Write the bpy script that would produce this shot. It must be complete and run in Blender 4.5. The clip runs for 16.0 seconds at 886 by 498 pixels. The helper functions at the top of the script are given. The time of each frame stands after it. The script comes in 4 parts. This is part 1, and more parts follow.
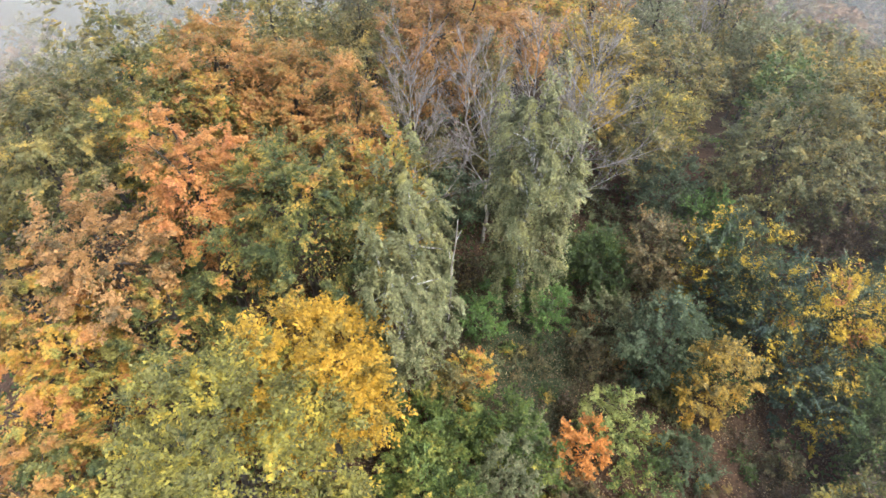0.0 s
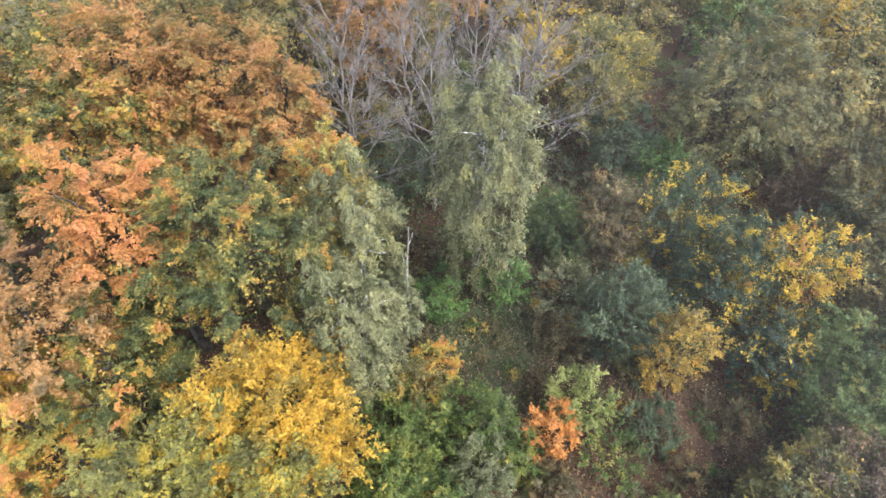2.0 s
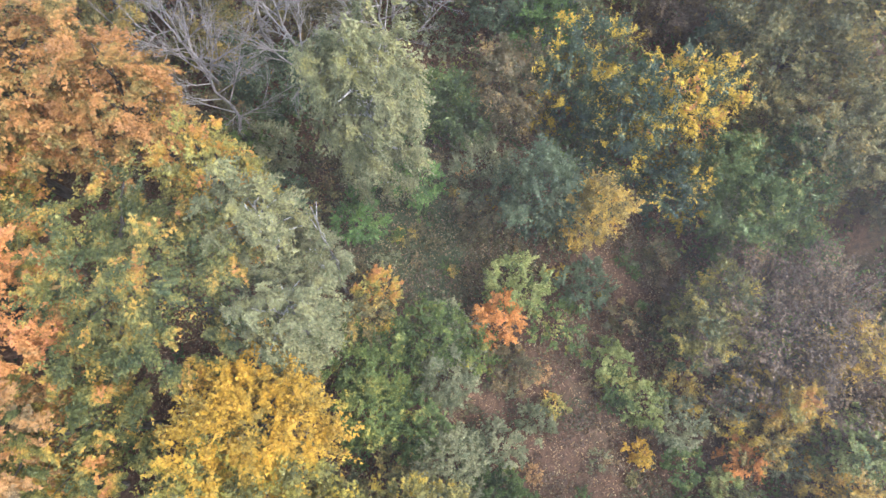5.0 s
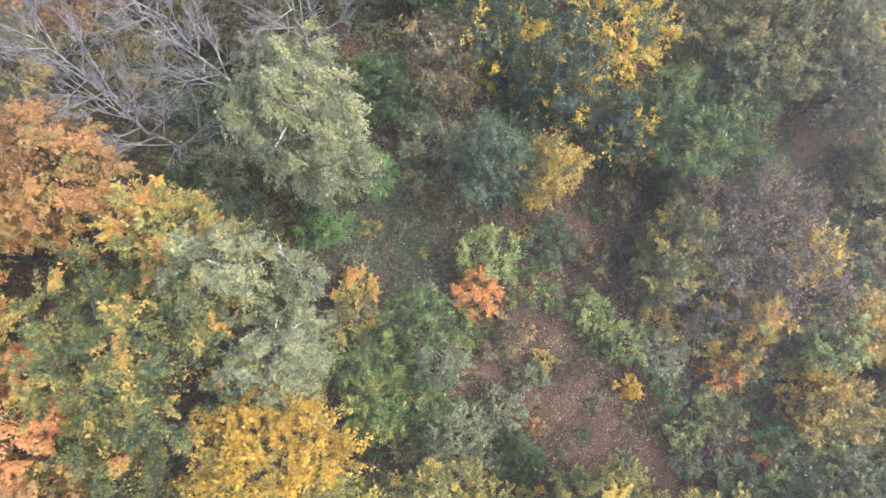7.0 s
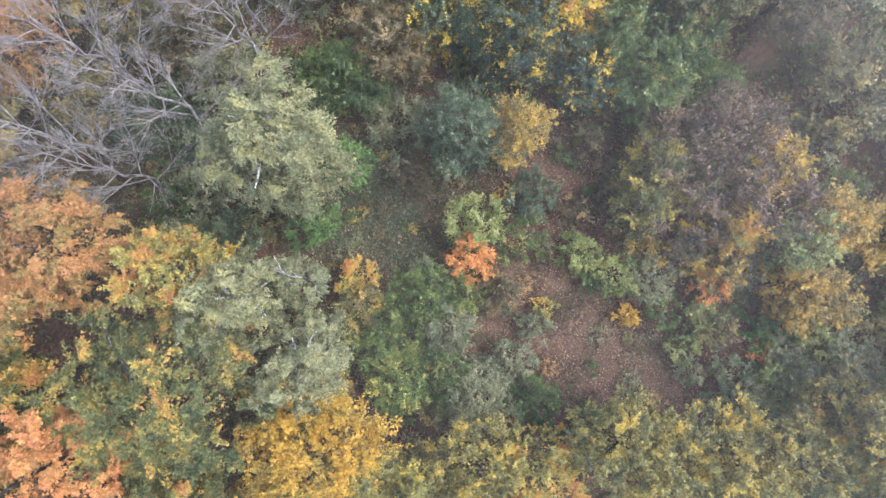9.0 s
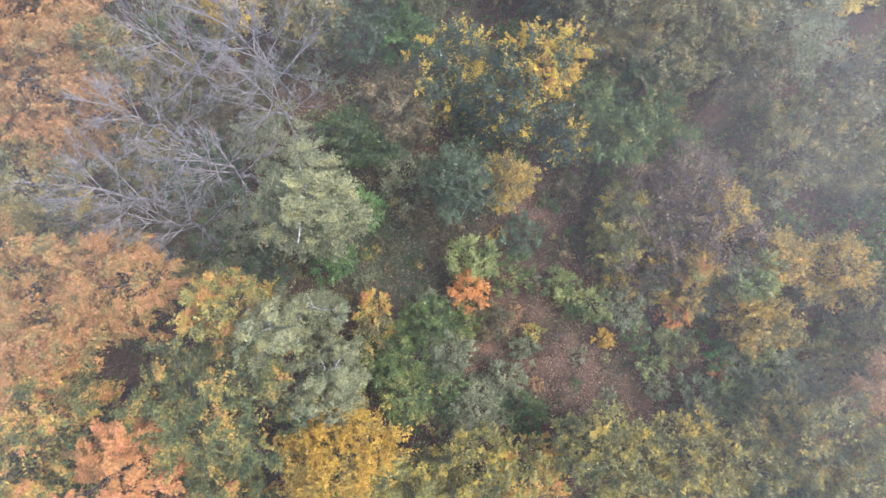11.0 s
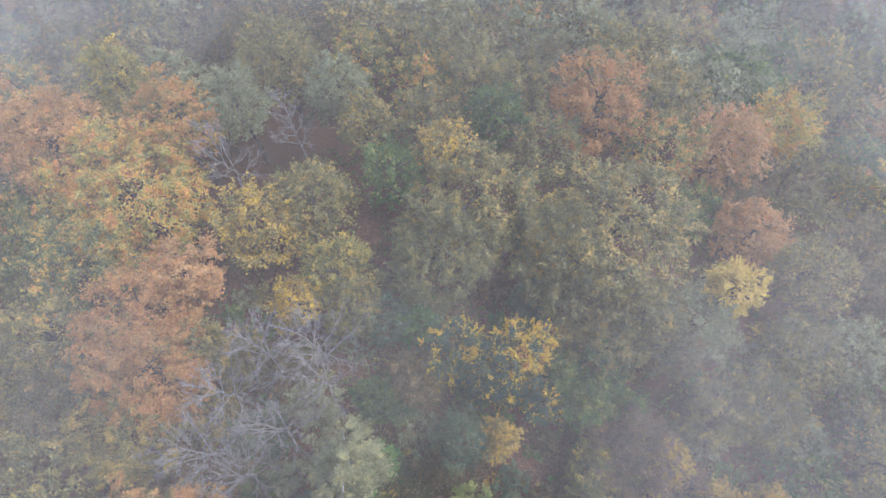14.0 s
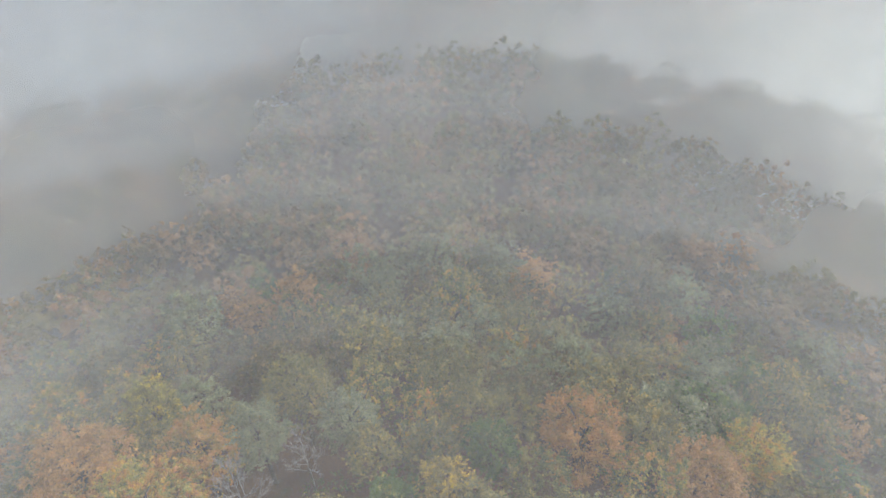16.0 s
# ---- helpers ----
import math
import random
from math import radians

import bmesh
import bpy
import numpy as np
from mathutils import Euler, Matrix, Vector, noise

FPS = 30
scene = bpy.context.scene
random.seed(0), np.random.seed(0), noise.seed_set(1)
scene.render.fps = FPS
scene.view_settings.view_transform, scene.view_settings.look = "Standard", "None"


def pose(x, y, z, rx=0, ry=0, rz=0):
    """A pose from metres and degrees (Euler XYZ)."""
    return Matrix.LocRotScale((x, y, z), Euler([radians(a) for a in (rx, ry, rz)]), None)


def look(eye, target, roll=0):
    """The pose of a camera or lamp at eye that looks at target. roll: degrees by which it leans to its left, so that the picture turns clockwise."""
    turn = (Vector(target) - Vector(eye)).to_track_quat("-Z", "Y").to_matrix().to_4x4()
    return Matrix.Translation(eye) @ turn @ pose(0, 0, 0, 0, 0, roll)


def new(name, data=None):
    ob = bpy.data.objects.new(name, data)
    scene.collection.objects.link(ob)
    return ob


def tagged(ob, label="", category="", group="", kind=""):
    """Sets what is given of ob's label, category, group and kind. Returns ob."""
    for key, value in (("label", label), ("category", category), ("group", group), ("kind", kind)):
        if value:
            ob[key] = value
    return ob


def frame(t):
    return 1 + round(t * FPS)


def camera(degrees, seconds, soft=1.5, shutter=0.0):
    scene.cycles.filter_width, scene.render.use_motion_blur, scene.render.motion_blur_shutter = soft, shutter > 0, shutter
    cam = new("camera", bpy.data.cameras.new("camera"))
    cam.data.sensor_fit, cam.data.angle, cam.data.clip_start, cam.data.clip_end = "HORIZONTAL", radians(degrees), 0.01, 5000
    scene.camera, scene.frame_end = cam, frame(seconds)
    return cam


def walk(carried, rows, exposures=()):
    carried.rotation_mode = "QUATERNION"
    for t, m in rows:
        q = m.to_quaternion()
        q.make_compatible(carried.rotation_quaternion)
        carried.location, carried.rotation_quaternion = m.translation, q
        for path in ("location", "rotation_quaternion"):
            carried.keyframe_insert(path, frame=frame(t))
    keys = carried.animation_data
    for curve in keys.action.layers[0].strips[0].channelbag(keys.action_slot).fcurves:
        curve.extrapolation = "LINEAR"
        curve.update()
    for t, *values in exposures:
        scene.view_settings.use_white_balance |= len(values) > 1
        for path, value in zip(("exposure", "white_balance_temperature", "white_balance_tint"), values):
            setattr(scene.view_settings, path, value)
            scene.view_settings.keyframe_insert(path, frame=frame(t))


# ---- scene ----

cam = camera(74.0, 16.0, 1.5)
PATH = [
    (0.0, -0.00, 0.00, 35.00, -0.03, -45.10),
    (0.5, -0.01, 1.38, 35.54, -0.63, -47.44),
    (1.0, 0.06, 2.71, 36.06, -2.51, -49.95),
    (1.5, 0.16, 4.01, 36.57, -4.79, -52.36),
    (2.0, 0.32, 5.25, 37.07, -7.07, -54.64),
    (2.5, 0.56, 6.50, 37.61, -9.91, -58.17),
    (3.0, 0.89, 7.78, 38.18, -13.39, -63.83),
    (3.5, 1.27, 9.04, 38.69, -16.58, -70.65),
    (4.0, 1.70, 10.23, 39.11, -19.46, -74.69),
    (4.5, 2.19, 11.33, 39.53, -22.22, -75.00),
    (4.7, 2.39, 11.75, 39.70, -23.33, -75.10),
    (6.8, 4.65, 14.90, 41.17, -35.86, -80.93),
    (7.0, 4.89, 15.20, 41.33, -37.10, -82.68),
    (7.5, 5.49, 15.91, 41.71, -40.30, -87.45),
    (8.0, 6.10, 16.49, 42.09, -43.48, -90.53),
    (8.5, 6.68, 16.98, 42.52, -46.55, -90.46),
    (9.0, 7.22, 17.41, 43.17, -48.37, -90.24),
    (9.2, 7.41, 17.58, 43.49, -48.79, -90.12),
    (11.3, 8.32, 18.68, 51.23, -48.67, -88.78),
    (11.5, 8.37, 18.77, 52.15, -48.68, -88.96),
    (12.0, 8.50, 18.98, 54.44, -48.62, -89.04),
    (12.5, 8.76, 19.29, 56.80, -48.57, -85.94),
    (13.0, 9.11, 19.72, 59.30, -48.52, -80.89),
    (13.5, 9.49, 20.16, 62.00, -48.38, -74.97),
    (14.0, 9.84, 20.57, 64.79, -48.42, -68.82),
    (14.5, 10.14, 20.87, 67.63, -48.50, -62.51),
    (15.0, 10.34, 21.06, 70.46, -48.48, -55.89),
    (15.5, 10.43, 21.14, 73.30, -48.45, -48.90),
    (16.0, 10.49, 21.15, 76.14, -48.39, -42.51),
]
EXPOSURES = [
    (0.0, 1.58, 6250, 7), (3.5, 1.63, 5920, 9), (7.0, 1.73, 5800, 11), (9.0, 1.66, 5700, 12), (12.0, 1.45, 5700, 12), (14.0, 1.15, 5700, 12), (15.0, 0.95, 5950, 8), (16.0, 0.78, 6200, 3),
]
walk(cam, [(t, pose(x, y, z, 90 + pitch, 0, yaw)) for t, x, y, z, yaw, pitch in PATH], EXPOSURES)

# ---- world and light ----
scene.cycles.transparent_max_bounces = 24
world = bpy.data.worlds.new("overcast_sky")
scene.world = world
world.use_nodes = True
wn = world.node_tree
sky = wn.nodes.new("ShaderNodeTexSky")
sky.sky_type = "NISHITA"
sky.sun_disc = False
sky.sun_elevation, sky.sun_rotation = radians(54), radians(127)
sky.air_density, sky.dust_density, sky.ozone_density = 1.0, 4.0, 1.5
wn.nodes["Background"].inputs["Strength"].default_value = 0.15
wn.links.new(sky.outputs["Color"], wn.nodes["Background"].inputs["Color"])
sun = new("sun", bpy.data.lights.new("sun", "SUN"))
sun.data.energy, sun.data.angle, sun.data.color = 1.3, radians(28), (1.0, 0.97, 0.93)
sun.matrix_world = look((0, 0, 100), (math.sin(radians(127)) * -80, math.cos(radians(127)) * -80, 100 - 80 * math.tan(radians(54))))

# ---- materials ----


def links(mat, *pairs):
    for a, b in pairs:
        mat.node_tree.links.new(a, b)


def node(mat, kind, **values):
    n = mat.node_tree.nodes.new(kind)
    for key, value in values.items():
        n.inputs[key.replace("_", " ")].default_value = value
    return n


def ramp(mat, stops):
    r = mat.node_tree.nodes.new("ShaderNodeValToRGB")
    els = r.color_ramp.elements
    while len(els) < len(stops):
        els.new(0.5)
    for e, (p, c) in zip(els, stops):
        e.position, e.color = p, (*c, 1)
    return r


def leaf_material(name, stops, patch=0.7, spread=0.16, gloss=0.55, uneven=0.3):
    """Leaves: a colour drawn from stops by patches of the crown and leaf by leaf."""
    mat = bpy.data.materials.new(name)
    mat.use_nodes = True
    nt = mat.node_tree
    bsdf, out = nt.nodes["Principled BSDF"], nt.nodes["Material Output"]
    geo = nt.nodes.new("ShaderNodeNewGeometry")
    info = nt.nodes.new("ShaderNodeObjectInfo")
    big = node(mat, "ShaderNodeTexNoise", Scale=patch, Detail=2.0, Roughness=0.6)
    links(mat, (geo.outputs["Position"], big.inputs["Vector"]))
    stretch = node(mat, "ShaderNodeMapRange", From_Min=0.3, From_Max=0.7)
    links(mat, (big.outputs["Fac"], stretch.inputs["Value"]))
    a = nt.nodes.new("ShaderNodeMath")
    a.operation = "MULTIPLY_ADD"
    a.inputs[1].default_value = spread
    links(mat, (geo.outputs["Random Per Island"], a.inputs[0]))
    b = nt.nodes.new("ShaderNodeMath")
    b.operation = "MULTIPLY_ADD"
    b.inputs[1].default_value = 0.3
    b.inputs[2].default_value = -0.15 - spread / 2
    links(mat, (info.outputs["Random"], b.inputs[0]), (b.outputs[0], a.inputs[2]))
    c = nt.nodes.new("ShaderNodeMath")
    c.operation = "ADD"
    links(mat, (stretch.outputs["Result"], c.inputs[0]), (a.outputs[0], c.inputs[1]))
    col = ramp(mat, stops)
    links(mat, (c.outputs[0], col.inputs["Fac"]))
    hsv = node(mat, "ShaderNodeHueSaturation")
    val = node(mat, "ShaderNodeMapRange", To_Min=1 - uneven, To_Max=1 + uneven)
    links(mat, (geo.outputs["Random Per Island"], val.inputs["Value"]), (val.outputs["Result"], hsv.inputs["Value"]), (col.outputs["Color"], hsv.inputs["Color"]))
    links(mat, (hsv.outputs["Color"], bsdf.inputs["Base Color"]))
    bsdf.inputs["Roughness"].default_value = gloss
    bsdf.inputs["Specular IOR Level"].default_value = 0.4
    bsdf.inputs["Sheen Weight"].default_value = 0.08
    bsdf.inputs["Sheen Roughness"].default_value = 0.6
    trans = nt.nodes.new("ShaderNodeBsdfTranslucent")
    mix = node(mat, "ShaderNodeMixShader", Fac=0.25)
    links(mat, (hsv.outputs["Color"], trans.inputs["Color"]), (bsdf.outputs[0], mix.inputs[1]), (trans.outputs[0], mix.inputs[2]), (mix.outputs[0], out.inputs["Surface"]))
    return mat


def bark_material(name, dark, pale, scale=3.0):
    mat = bpy.data.materials.new(name)
    mat.use_nodes = True
    nt = mat.node_tree
    bsdf = nt.nodes["Principled BSDF"]
    geo = nt.nodes.new("ShaderNodeNewGeometry")
    squash = node(mat, "ShaderNodeMapping", Scale=(1, 1, 0.35))
    n = node(mat, "ShaderNodeTexNoise", Scale=scale, Detail=5.0, Roughness=0.7)
    col = ramp(mat, [(0.38, dark), (0.6, pale)])
    bump = node(mat, "ShaderNodeBump", Strength=0.6, Distance=0.03)
    links(mat, (geo.outputs["Position"], squash.inputs["Vector"]), (squash.outputs[0], n.inputs["Vector"]), (n.outputs["Fac"], col.inputs["Fac"]), (col.outputs["Color"], bsdf.inputs["Base Color"]),
          (n.outputs["Fac"], bump.inputs["Height"]), (bump.outputs[0], bsdf.inputs["Normal"]))
    bsdf.inputs["Roughness"].default_value = 0.85
    return mat


G_MID, G_BLUE = (0.075, 0.105, 0.04), (0.06, 0.095, 0.065)
OLIVE, LIME, YELLOW, GOLD = (0.17, 0.155, 0.045), (0.34, 0.31, 0.07), (0.6, 0.41, 0.035), (0.53, 0.31, 0.045)
ORANGE, RUST, COPPER, BROWN = (0.47, 0.21, 0.06), (0.37, 0.2, 0.065), (0.42, 0.24, 0.09), (0.19, 0.135, 0.06)
M = {
    "beech_green": leaf_material("beech_leaves_green_gold", [(0, (0.055, 0.08, 0.025)), (0.35, (0.11, 0.125, 0.035)), (0.62, (0.22, 0.2, 0.045)), (0.82, (0.46, 0.29, 0.045)), (1, ORANGE)]),
    "beech_gold": leaf_material("beech_leaves_gold", [(0, OLIVE), (0.35, LIME), (0.6, GOLD), (0.85, ORANGE)]),
    "beech_orange": leaf_material("beech_leaves_orange", [(0, (0.14, 0.13, 0.04)), (0.3, (0.26, 0.19, 0.05)), (0.52, (0.36, 0.21, 0.055)), (0.75, (0.43, 0.205, 0.055)), (1, (0.42, 0.22, 0.08))]),
    "beech_salmon": leaf_material("beech_leaves_salmon_orange", [(0, (0.16, 0.13, 0.04)), (0.25, (0.29, 0.175, 0.05)), (0.55, (0.365, 0.18, 0.05)), (1, (0.4, 0.195, 0.062))]),
    "beech_red": leaf_material("beech_leaves_red_orange", [(0, (0.3, 0.19, 0.06)), (0.25, (0.5, 0.24, 0.07)), (0.6, (0.54, 0.24, 0.07)), (0.8, (0.58, 0.24, 0.1)), (1, GOLD)]),
    "beech_rust": leaf_material("beech_leaves_copper", [(0, BROWN), (0.3, RUST), (0.7, COPPER), (1, ORANGE)]),
    "hornbeam": leaf_material("hornbeam_leaves_olive", [(0, (0.09, 0.1, 0.04)), (0.4, (0.16, 0.148, 0.05)), (0.75, (0.25, 0.205, 0.062)), (1, (0.4, 0.28, 0.06))]),
    "maple_lime": leaf_material("maple_leaves_yellow_green", [(0, G_MID), (0.35, OLIVE), (0.65, (0.29, 0.25, 0.06)), (0.88, (0.45, 0.33, 0.05)), (1, (0.55, 0.37, 0.04))]),
    "maple_bright": leaf_material("maple_leaves_lemon_green", [(0, G_MID), (0.25, OLIVE), (0.55, (0.22, 0.21, 0.05)), (0.8, (0.34, 0.29, 0.047)), (1, (0.5, 0.36, 0.04))]),
    "maple_pale": leaf_material("maple_leaves_pale_yellow", [(0, (0.3, 0.24, 0.06)), (0.4, (0.52, 0.39, 0.075)), (1, (0.68, 0.48, 0.085))]),
    "shrub_russet": leaf_material("shrub_leaves_russet_brown", [(0, (0.1, 0.07, 0.045)), (0.5, (0.17, 0.115, 0.068)), (0.85, (0.23, 0.155, 0.075)), (1, (0.38, 0.24, 0.08))]),
    "maple_yellow": leaf_material("maple_leaves_bright_yellow", [(0, (0.3, 0.22, 0.04)), (0.3, (0.48, 0.3, 0.03)), (0.8, (0.58, 0.34, 0.03)), (1, (0.55, 0.29, 0.035))]),
    "birch": leaf_material("birch_leaves_grey_green", [(0, (0.115, 0.125, 0.05)), (0.4, (0.195, 0.2, 0.09)), (0.7, (0.265, 0.26, 0.115)), (1, (0.33, 0.3, 0.1))]),
    "willow": leaf_material("willow_leaves_grey_green", [(0, (0.13, 0.145, 0.065)), (0.5, (0.2, 0.21, 0.1)), (1, (0.27, 0.265, 0.13))]),
    "shrub_green": leaf_material("shrub_leaves_green", [(0, (0.045, 0.07, 0.02)), (0.4, (0.085, 0.13, 0.03)), (0.8, (0.14, 0.185, 0.045)), (1, LIME)]),
    "shrub_fresh": leaf_material("shrub_leaves_yellow_green", [(0, (0.055, 0.09, 0.02)), (0.45, (0.12, 0.17, 0.035)), (0.8, (0.22, 0.24, 0.045)), (1, (0.42, 0.34, 0.05))]),
    "shrub_bright": leaf_material("shrub_leaves_fresh_green", [(0, G_MID), (0.5, (0.1, 0.19, 0.04)), (1, (0.18, 0.27, 0.06))]),
    "shrub_blue": leaf_material("shrub_leaves_dark_blue_green", [(0, (0.06, 0.088, 0.045)), (0.5, (0.1, 0.132, 0.062)), (1, (0.155, 0.185, 0.085))]),
    "shrub_yellow": leaf_material("shrub_leaves_yellow", [(0, (0.14, 0.13, 0.05)), (0.4, (0.25, 0.2, 0.06)), (0.7, (0.45, 0.3, 0.05)), (1, YELLOW)]),
    "shrub_gold": leaf_material("shrub_leaves_golden", [(0, (0.16, 0.14, 0.05)), (0.4, (0.34, 0.24, 0.05)), (0.75, (0.54, 0.34, 0.045)), (1, (0.6, 0.32, 0.05))]),
    "shrub_mixed": leaf_material("shrub_leaves_green_and_yellow", [(0, G_BLUE), (0.45, G_MID), (0.56, OLIVE), (0.68, YELLOW), (0.92, YELLOW), (1, ORANGE)], patch=0.6),
    "shrub_orange": leaf_material("shrub_leaves_orange", [(0, (0.42, 0.2, 0.06)), (0.4, (0.6, 0.25, 0.055)), (0.8, (0.66, 0.29, 0.065)), (1, (0.62, 0.23, 0.06))]),
    "shrub_brown": leaf_material("shrub_leaves_olive_brown", [(0, (0.07, 0.07, 0.03)), (0.5, (0.14, 0.12, 0.05)), (0.85, (0.2, 0.14, 0.06)), (1, (0.3, 0.2, 0.06))]),
    "shrub_pale": leaf_material("shrub_leaves_pale_lime", [(0, G_MID), (0.4, (0.2, 0.24, 0.06)), (1, (0.4, 0.4, 0.12))]),
    "litter": leaf_material("fallen_leaves", [(0, (0.2, 0.12, 0.08)), (0.5, (0.32, 0.2, 0.11)), (0.85, (0.4, 0.26, 0.1)), (1, (0.46, 0.36, 0.2))], spread=0.9),
    "grass": leaf_material("grass_blades", [(0, (0.055, 0.07, 0.03)), (0.5, (0.09, 0.11, 0.045)), (0.8, (0.13, 0.12, 0.055)), (1, (0.18, 0.14, 0.07))], patch=0.25),
    "herbs": leaf_material("dry_herbs", [(0, (0.09, 0.06, 0.04)), (0.4, (0.15, 0.1, 0.065)), (0.7, (0.15, 0.12, 0.06)), (1, (0.1, 0.115, 0.05))], patch=0.3),
    "far_olive": leaf_material("far_leaves_olive", [(0, (0.12, 0.12, 0.055)), (0.5, (0.19, 0.17, 0.07)), (1, (0.27, 0.21, 0.08))], patch=0.09, spread=0.12, uneven=0.1),
    "far_brown": leaf_material("far_leaves_brown", [(0, (0.12, 0.105, 0.055)), (0.5, (0.2, 0.145, 0.07)), (1, (0.3, 0.18, 0.09))], patch=0.09, spread=0.12, uneven=0.1),
    "far_rust": leaf_material("far_leaves_rust", [(0, (0.2, 0.14, 0.065)), (0.5, (0.28, 0.17, 0.08)), (1, (0.34, 0.19, 0.09))], patch=0.09, spread=0.12, uneven=0.1),
    "bark": bark_material("grey_brown_bark", (0.035, 0.028, 0.022), (0.11, 0.095, 0.08)),
    "bark_pale": bark_material("pale_grey_bark", (0.15, 0.132, 0.115), (0.36, 0.328, 0.295)),
    "bark_birch": bark_material("white_birch_bark", (0.1, 0.09, 0.08), (0.6, 0.58, 0.54), 5.0),
}


def mist_material(name, thick, fade, top, seed):
    """Thin mist: half clear, with pale wisps, thinner over the ridge than on its flanks and between the heights fade and top."""
    mat = bpy.data.materials.new(name)
    mat.use_nodes = True
    nt = mat.node_tree
    nt.nodes.remove(nt.nodes["Principled BSDF"])
    out = nt.nodes["Material Output"]
    geo = nt.nodes.new("ShaderNodeNewGeometry")
    split = nt.nodes.new("ShaderNodeSeparateXYZ")
    rim = node(mat, "ShaderNodeMapRange", From_Min=fade, From_Max=top, To_Min=thick, To_Max=0.0)
    rim.interpolation_type = "SMOOTHSTEP"
    links(mat, (geo.outputs["Position"], split.inputs[0]), (split.outputs["Z"], rim.inputs["Value"]))
    move = node(mat, "ShaderNodeMapping", Location=(seed * 37.0, seed * 11.0, seed * 5.0))
    wisp = node(mat, "ShaderNodeTexNoise", Scale=0.022, Detail=4.0, Roughness=0.5, Distortion=0.15)
    links(mat, (geo.outputs["Position"], move.inputs["Vector"]), (move.outputs[0], wisp.inputs["Vector"]))
    torn = node(mat, "ShaderNodeMapRange", From_Min=0.3, From_Max=0.7, To_Min=0.72, To_Max=1.28)
    links(mat, (wisp.outputs["Fac"], torn.inputs["Value"]))
    amount = nt.nodes.new("ShaderNodeMath")
    amount.operation = "MULTIPLY"
    amount.use_clamp = True
    links(mat, (rim.outputs["Result"], amount.inputs[0]))
    off = nt.nodes.new("ShaderNodeVectorMath")
    off.operation = "DOT_PRODUCT"
    off.inputs[1].default_value = (0.67, -0.743, 0.0)
    aside = nt.nodes.new("ShaderNodeMath")
    aside.operation = "ABSOLUTE"
    flank = node(mat, "ShaderNodeMapRange", From_Min=10.0, From_Max=130.0, To_Min=0.65, To_Max=1.35)
    flank.interpolation_type = "SMOOTHSTEP"
    drift = nt.nodes.new("ShaderNodeMath")
    drift.operation = "MULTIPLY"
    links(mat, (geo.outputs["Position"], off.inputs[0]), (off.outputs["Value"], aside.inputs[0]), (aside.outputs[0], flank.inputs["Value"]), (torn.outputs["Result"], drift.inputs[0]), (flank.outputs["Result"], drift.inputs[1]),
          (drift.outputs[0], amount.inputs[1]))
    clear = nt.nodes.new("ShaderNodeBsdfTransparent")
    white = node(mat, "ShaderNodeBsdfDiffuse", Color=(0.9, 0.9, 0.86, 1))
    glow = node(mat, "ShaderNodeBsdfTranslucent", Color=(0.9, 0.9, 0.86, 1))
    body = node(mat, "ShaderNodeMixShader", Fac=0.5)
    mix = nt.nodes.new("ShaderNodeMixShader")
    links(mat, (white.outputs[0], body.inputs[1]), (glow.outputs[0], body.inputs[2]), (amount.outputs[0], mix.inputs["Fac"]), (clear.outputs[0], mix.inputs[1]), (body.outputs[0], mix.inputs[2]), (mix.outputs[0], out.inputs["Surface"]))
    return mat


